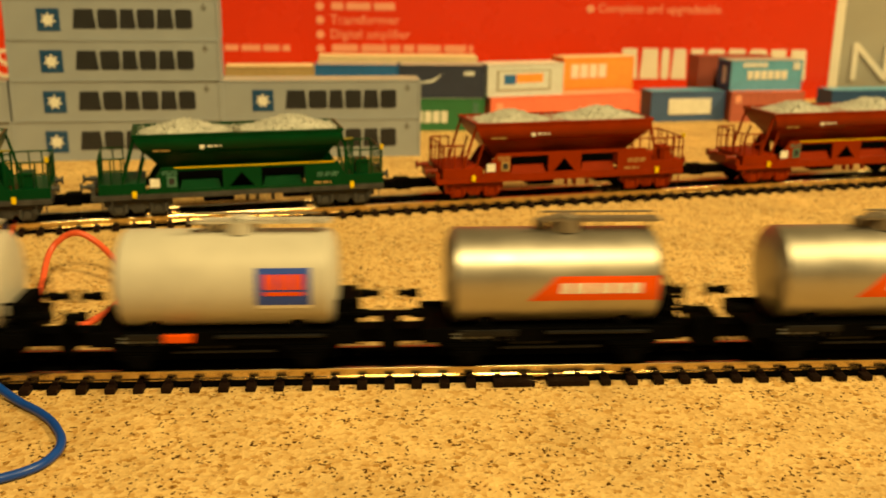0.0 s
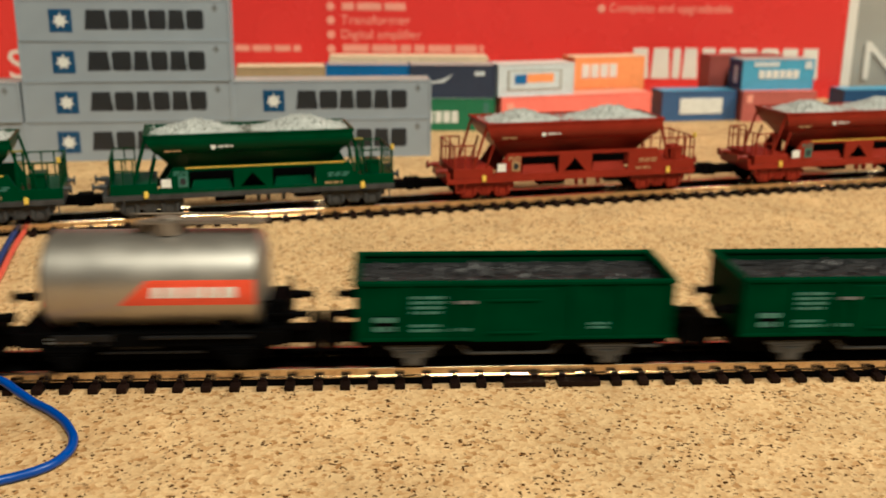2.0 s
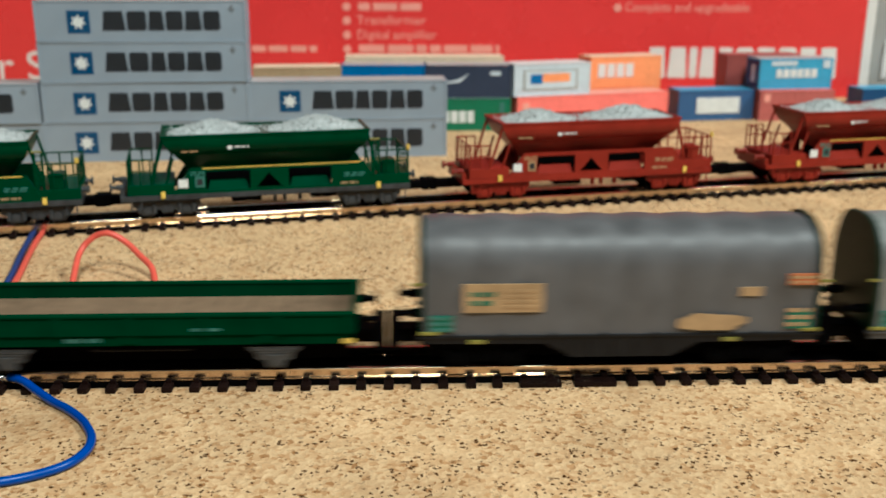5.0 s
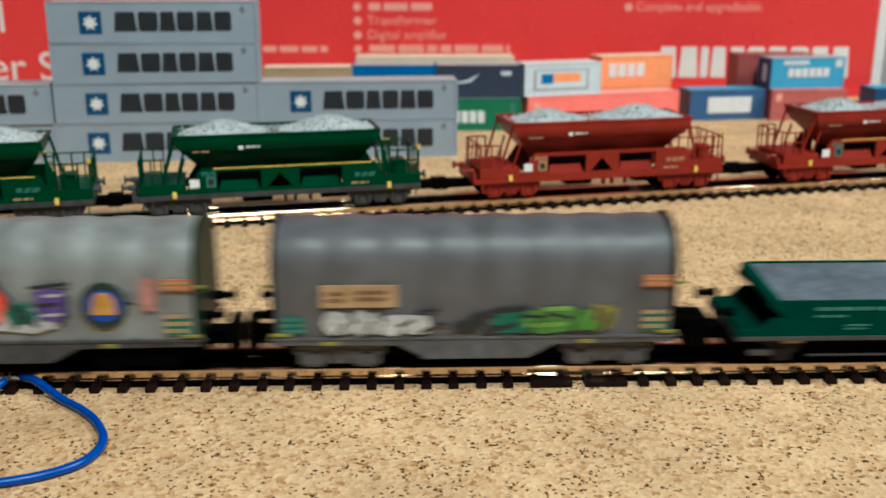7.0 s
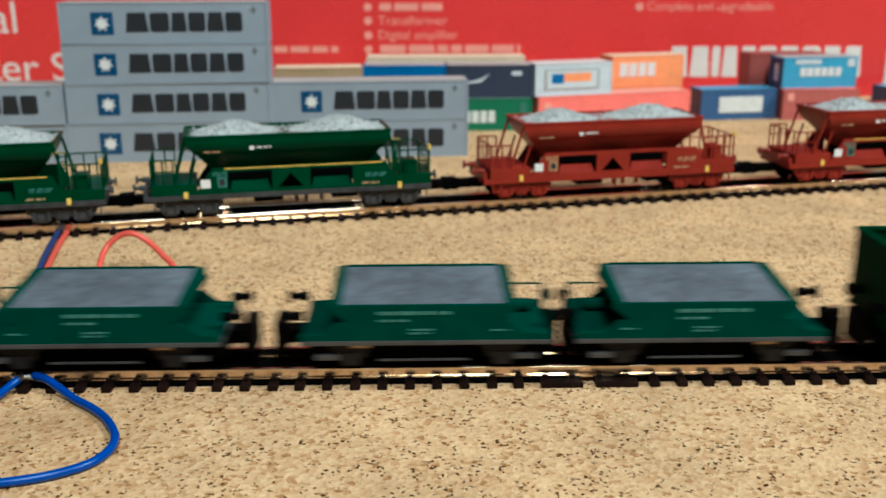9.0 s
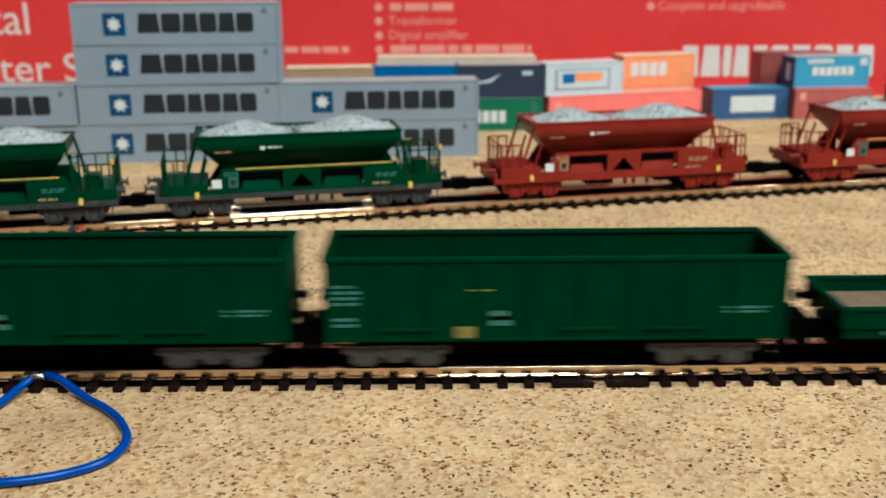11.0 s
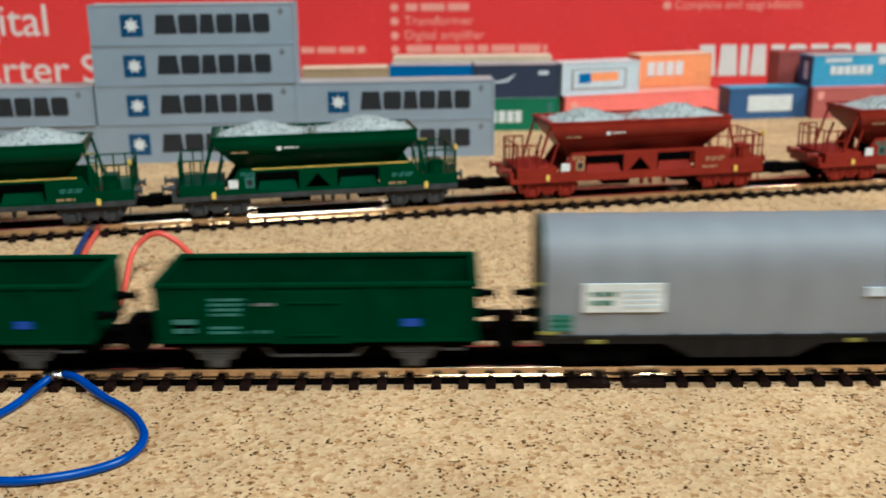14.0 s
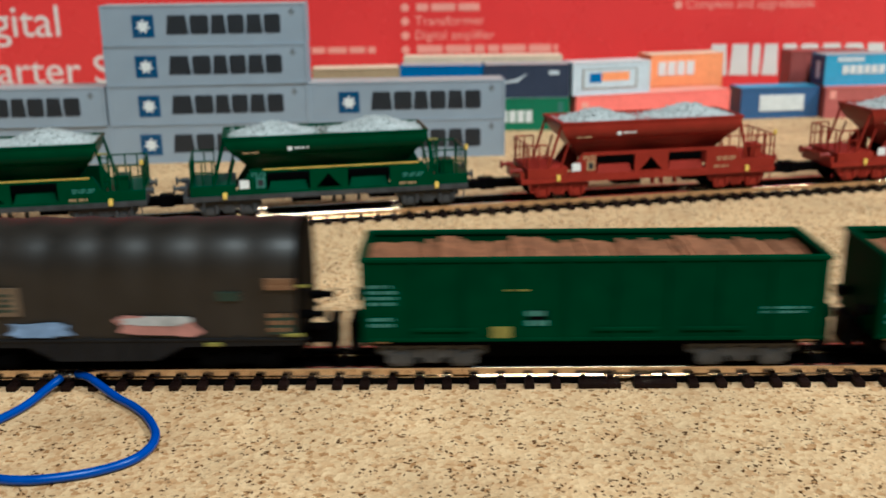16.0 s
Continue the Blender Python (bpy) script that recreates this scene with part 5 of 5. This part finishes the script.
words("Complete and upgradeable", 4.8, CARD_PINK, carton, at_face(103.5, 46.8), squeeze=0.93)
x, nk, NAME_FORMS = 117.0, 0, (2, 2, 3, 4, 2, 3, 0, 1, 0, 0)
for wd in (10.6, 11.0, 5.2, 9.2, 9.4, 10.2, 11.8, 10.6, 10.8, 10.6):
    part("name_block", prism(B(), [(bx(a), bz(b)) for a, b in block_shape(NAME_FORMS[nk], x, x + wd - 1.0, 12.4, 28.4)], Y0 - 0.25, Y0 + 0.1), CARD_WHITE, carton)
    x, nk = x + wd + 0.3, nk + 1
words("Digital", 17.5, CARD_WHITE, carton, at_face(-286.4, 35.6), squeeze=1.0)
words("Starter Set", 15.8, CARD_WHITE, carton, at_face(-282.7, 10.6), squeeze=1.08)
part("gloss_band", box(B(), bx(-88), bx(-46), Y0 - 0.12, Y0 + 0.1, bz(20), bz(30)), CARD_RED, carton)

carton_b = thing("set_box", "grey cardboard box with a large white letter N", "cardboard box")
part("carton_body", box(B(), bx(237), bx(420), Y0 + 1.0, Y0 + 60, 0.0, 150, 0.6), CARD_GREY, carton_b)
words("N", 21.6, CARD_WHITE, carton_b, at_face(240.4, 12.6, 0.0) @ pose(0, 0, 0), squeeze=1.12)

blue_item = far_container("container", "dark blue flat model container lying by the box", 226.4, 512.0, 0, 9, C_DBLUE, C_LBLUE, L=60, H=9.0, ribs=0)

# ---- feeder wires ----
def wire(name, label, pts, material, r=0.75):
    return tagged(part(name, tube(B(), pts, r), material, smooth=True), label, "wire", "feeder wires")


wire("feeder_wire", "blue insulated wire looping over the cork from the front rail",
     [(-74.2, 163.0, 2.6), (-71.4, 161.6, 2.5), (-68.4, 159.6, 1.6), (-64.6, 156.6, 0.9), (-61.1, 153.8, 0.8), (-57.8, 150.4, 0.8), (-55.4, 147.0, 0.8), (-53.4, 143.0, 0.8), (-52.9, 138.6, 0.8), (-54.6, 134.2, 0.8), (-59.4, 130.6, 0.8), (-66.3, 128.4, 0.8), (-72, 128.4, 0.8), (-80, 130.4, 0.8), (-92, 136.4, 0.8), (-110, 142, 0.8)], WIRE_BLUE)
wire("feeder_wire", "blue insulated wire running off from the front rail",
     [(-76.6, 161.6, 2.4), (-77.6, 159.4, 1.8), (-79.4, 153.8, 0.9), (-81.2, 148.9, 0.8), (-85, 142, 0.8), (-94, 133, 0.8)], WIRE_BLUE)
wire("feeder_wire", "orange-red insulated wire arching up off the cork between the tracks",
     [(-79.5, 206, 0.75), (-82.2, 218, 1.0), (-83.9, 229.5, 5.2), (-81.4, 232.2, 8.4), (-77.3, 232.0, 9.7), (-73.1, 231.4, 7.7), (-69.0, 228.4, 5.2), (-65.0, 223.6, 3.4), (-62.6, 216.0, 1.2), (-62.0, 206, 0.75), (-64.5, 196, 0.75), (-72, 186, 0.75)], WIRE_RED)
wire("feeder_wire", "orange-red insulated wire from the rear rail",
     [(-107.2, 270.6, 2.0), (-106.4, 267.0, 1.2), (-104.4, 255, 0.75), (-101.0, 240, 0.75), (-97.6, 226, 0.75), (-95, 212, 0.75), (-94, 196, 0.75)], WIRE_RED)
wire("feeder_wire", "dark blue insulated wire beside the orange-red one",
     [(-109.4, 270.2, 2.0), (-108.8, 267.0, 1.2), (-106.6, 255, 0.75), (-103.0, 240, 0.75), (-99.4, 226, 0.75), (-96.9, 212, 0.75), (-95.9, 196, 0.75)], WIRE_NAVY)
bm = B()
bmesh.ops.create_icosphere(bm, subdivisions=3, radius=1.0, matrix=Matrix.Translation((-76.2, 163.2, 2.3)) @ Matrix.Diagonal((2.6, 0.75, 0.8, 1)))
for v in bm.verts:
    v.co += 0.12 * Vector(noise.noise_vector(v.co * 1.4))
tagged(part("solder_joint", bm, SOLDER, smooth=True), "lump of bright solder joining the wire to the rail", "solder joint")

# ---- the moving train ----
T_WHITE = "off-white model tank wagon with a blue square decal"
T_SILVER = "silver model tank wagon with a slanted red band"
G_COAL = "green two-axle model open wagon filled with coal"
G_EMPTY = "empty green two-axle model open wagon"
A_EMPTY = "empty high-sided green model bogie wagon"
A_SCRAP = "high-sided green model bogie wagon loaded with rusty scrap"
LOW = "long low-sided green model wagon with a brown floor"
HOP = "blue-green two-axle model hopper wagon with grey gravel"

tank_w = tank_wagon("tank_wagon", T_WHITE, WHITE_TANK, True)
tank_s = tank_wagon("tank_wagon", T_SILVER, SILVER, False)
coal_w = gondola("open_wagon", G_COAL, True)
empty_w = gondola("open_wagon", G_EMPTY, False)
low_w = low_wagon("low_sided_wagon", LOW)
high_e = high_gondola("high_sided_wagon", A_EMPTY, False)
high_s = high_gondola("high_sided_wagon", A_SCRAP, True)
hop_a = small_hopper("hopper_wagon", HOP, False)
hop_b = small_hopper("hopper_wagon", HOP, True)
I = Matrix.Identity(4)
TRAIN = [
    (copy_thing(tank_w, I), -112.6), (tank_w, -55.6), (tank_s, 2.6), (copy_thing(tank_s, I), 62.2), (copy_thing(tank_s, I), 121.5),
    (coal_w, 175.9), (copy_thing(coal_w, I), 244.4), (copy_thing(coal_w, I), 312.6), (low_w, 378.0),
    (tarp_wagon("tarpaulin_wagon", "weathered dark grey model tarpaulin wagon", TARP_GREY, TARP_END, DARK_FRAME, graffiti_none), 466.7),
    (tarp_wagon("tarpaulin_wagon", "dirty white model tarpaulin wagon sprayed with coloured graffiti", TARP_WHITE, TARP_END, GREY_FRAME, graffiti_white), 547.2),
    (tarp_wagon("tarpaulin_wagon", "weathered grey model tarpaulin wagon with white and green graffiti", TARP_GREY, BLACK, TARP_FRAME, graffiti_grey, TARP_FRAME), 630.3),
    (hop_a, 712.1), (hop_b, 759.7), (copy_thing(hop_a, I), 818.0), (copy_thing(hop_b, I), 866.7),
    (high_e, 922.7), (copy_thing(high_e, I), 1010.1), (copy_thing(low_w, I), 1100.9),
    (empty_w, 1191.6), (copy_thing(empty_w, I), 1259.5),
    (tarp_wagon("tarpaulin_wagon", "clean light grey model tarpaulin wagon with a white plate", TARP_LIGHT, TARP_END, DARK_FRAME, plain_plate(MARK_WHITE, C_WHITE), length=68.8), 1327.2),
    (tarp_wagon("tarpaulin_wagon", "sooty dark brown model tarpaulin wagon with graffiti patches", TARP_DARK, BLACK, DARK_FRAME, graffiti_dark), 1406.2),
    (high_s, 1486.9), (copy_thing(high_s, I), 1576.9),
]

# how far the train has run along the front track, in millimetres
RUN = [(0.0, 5.2), (0.5, -41.7), (1.0, -91.4), (1.5, -137.8), (2.0, -186.3), (2.5, -233.5), (3.0, -281.0), (3.5, -327.0), (4.0, -374.0),
       (4.5, -421.0), (5.0, -468.1), (5.5, -515.2), (6.0, -562.3), (6.5, -609.4), (7.0, -659.4), (7.5, -706.3), (8.0, -751.7), (8.5, -798.9),
       (9.0, -844.6), (9.5, -892.0), (10.0, -939.4), (10.5, -986.8), (11.0, -1034.1), (11.5, -1081.3), (12.0, -1126.4), (12.5, -1172.1), (13.0, -1217.4),
       (13.5, -1268.6), (14.0, -1316.0), (14.5, -1365.1), (15.0, -1412.0), (15.5, -1462.0), (16.0, -1509.2)]


def motions():
    for wagon, offset in TRAIN:
        walk(wagon, [(t, FRONT @ pose((s + offset) * MM, 0, 0)) for t, s in RUN])


motions()
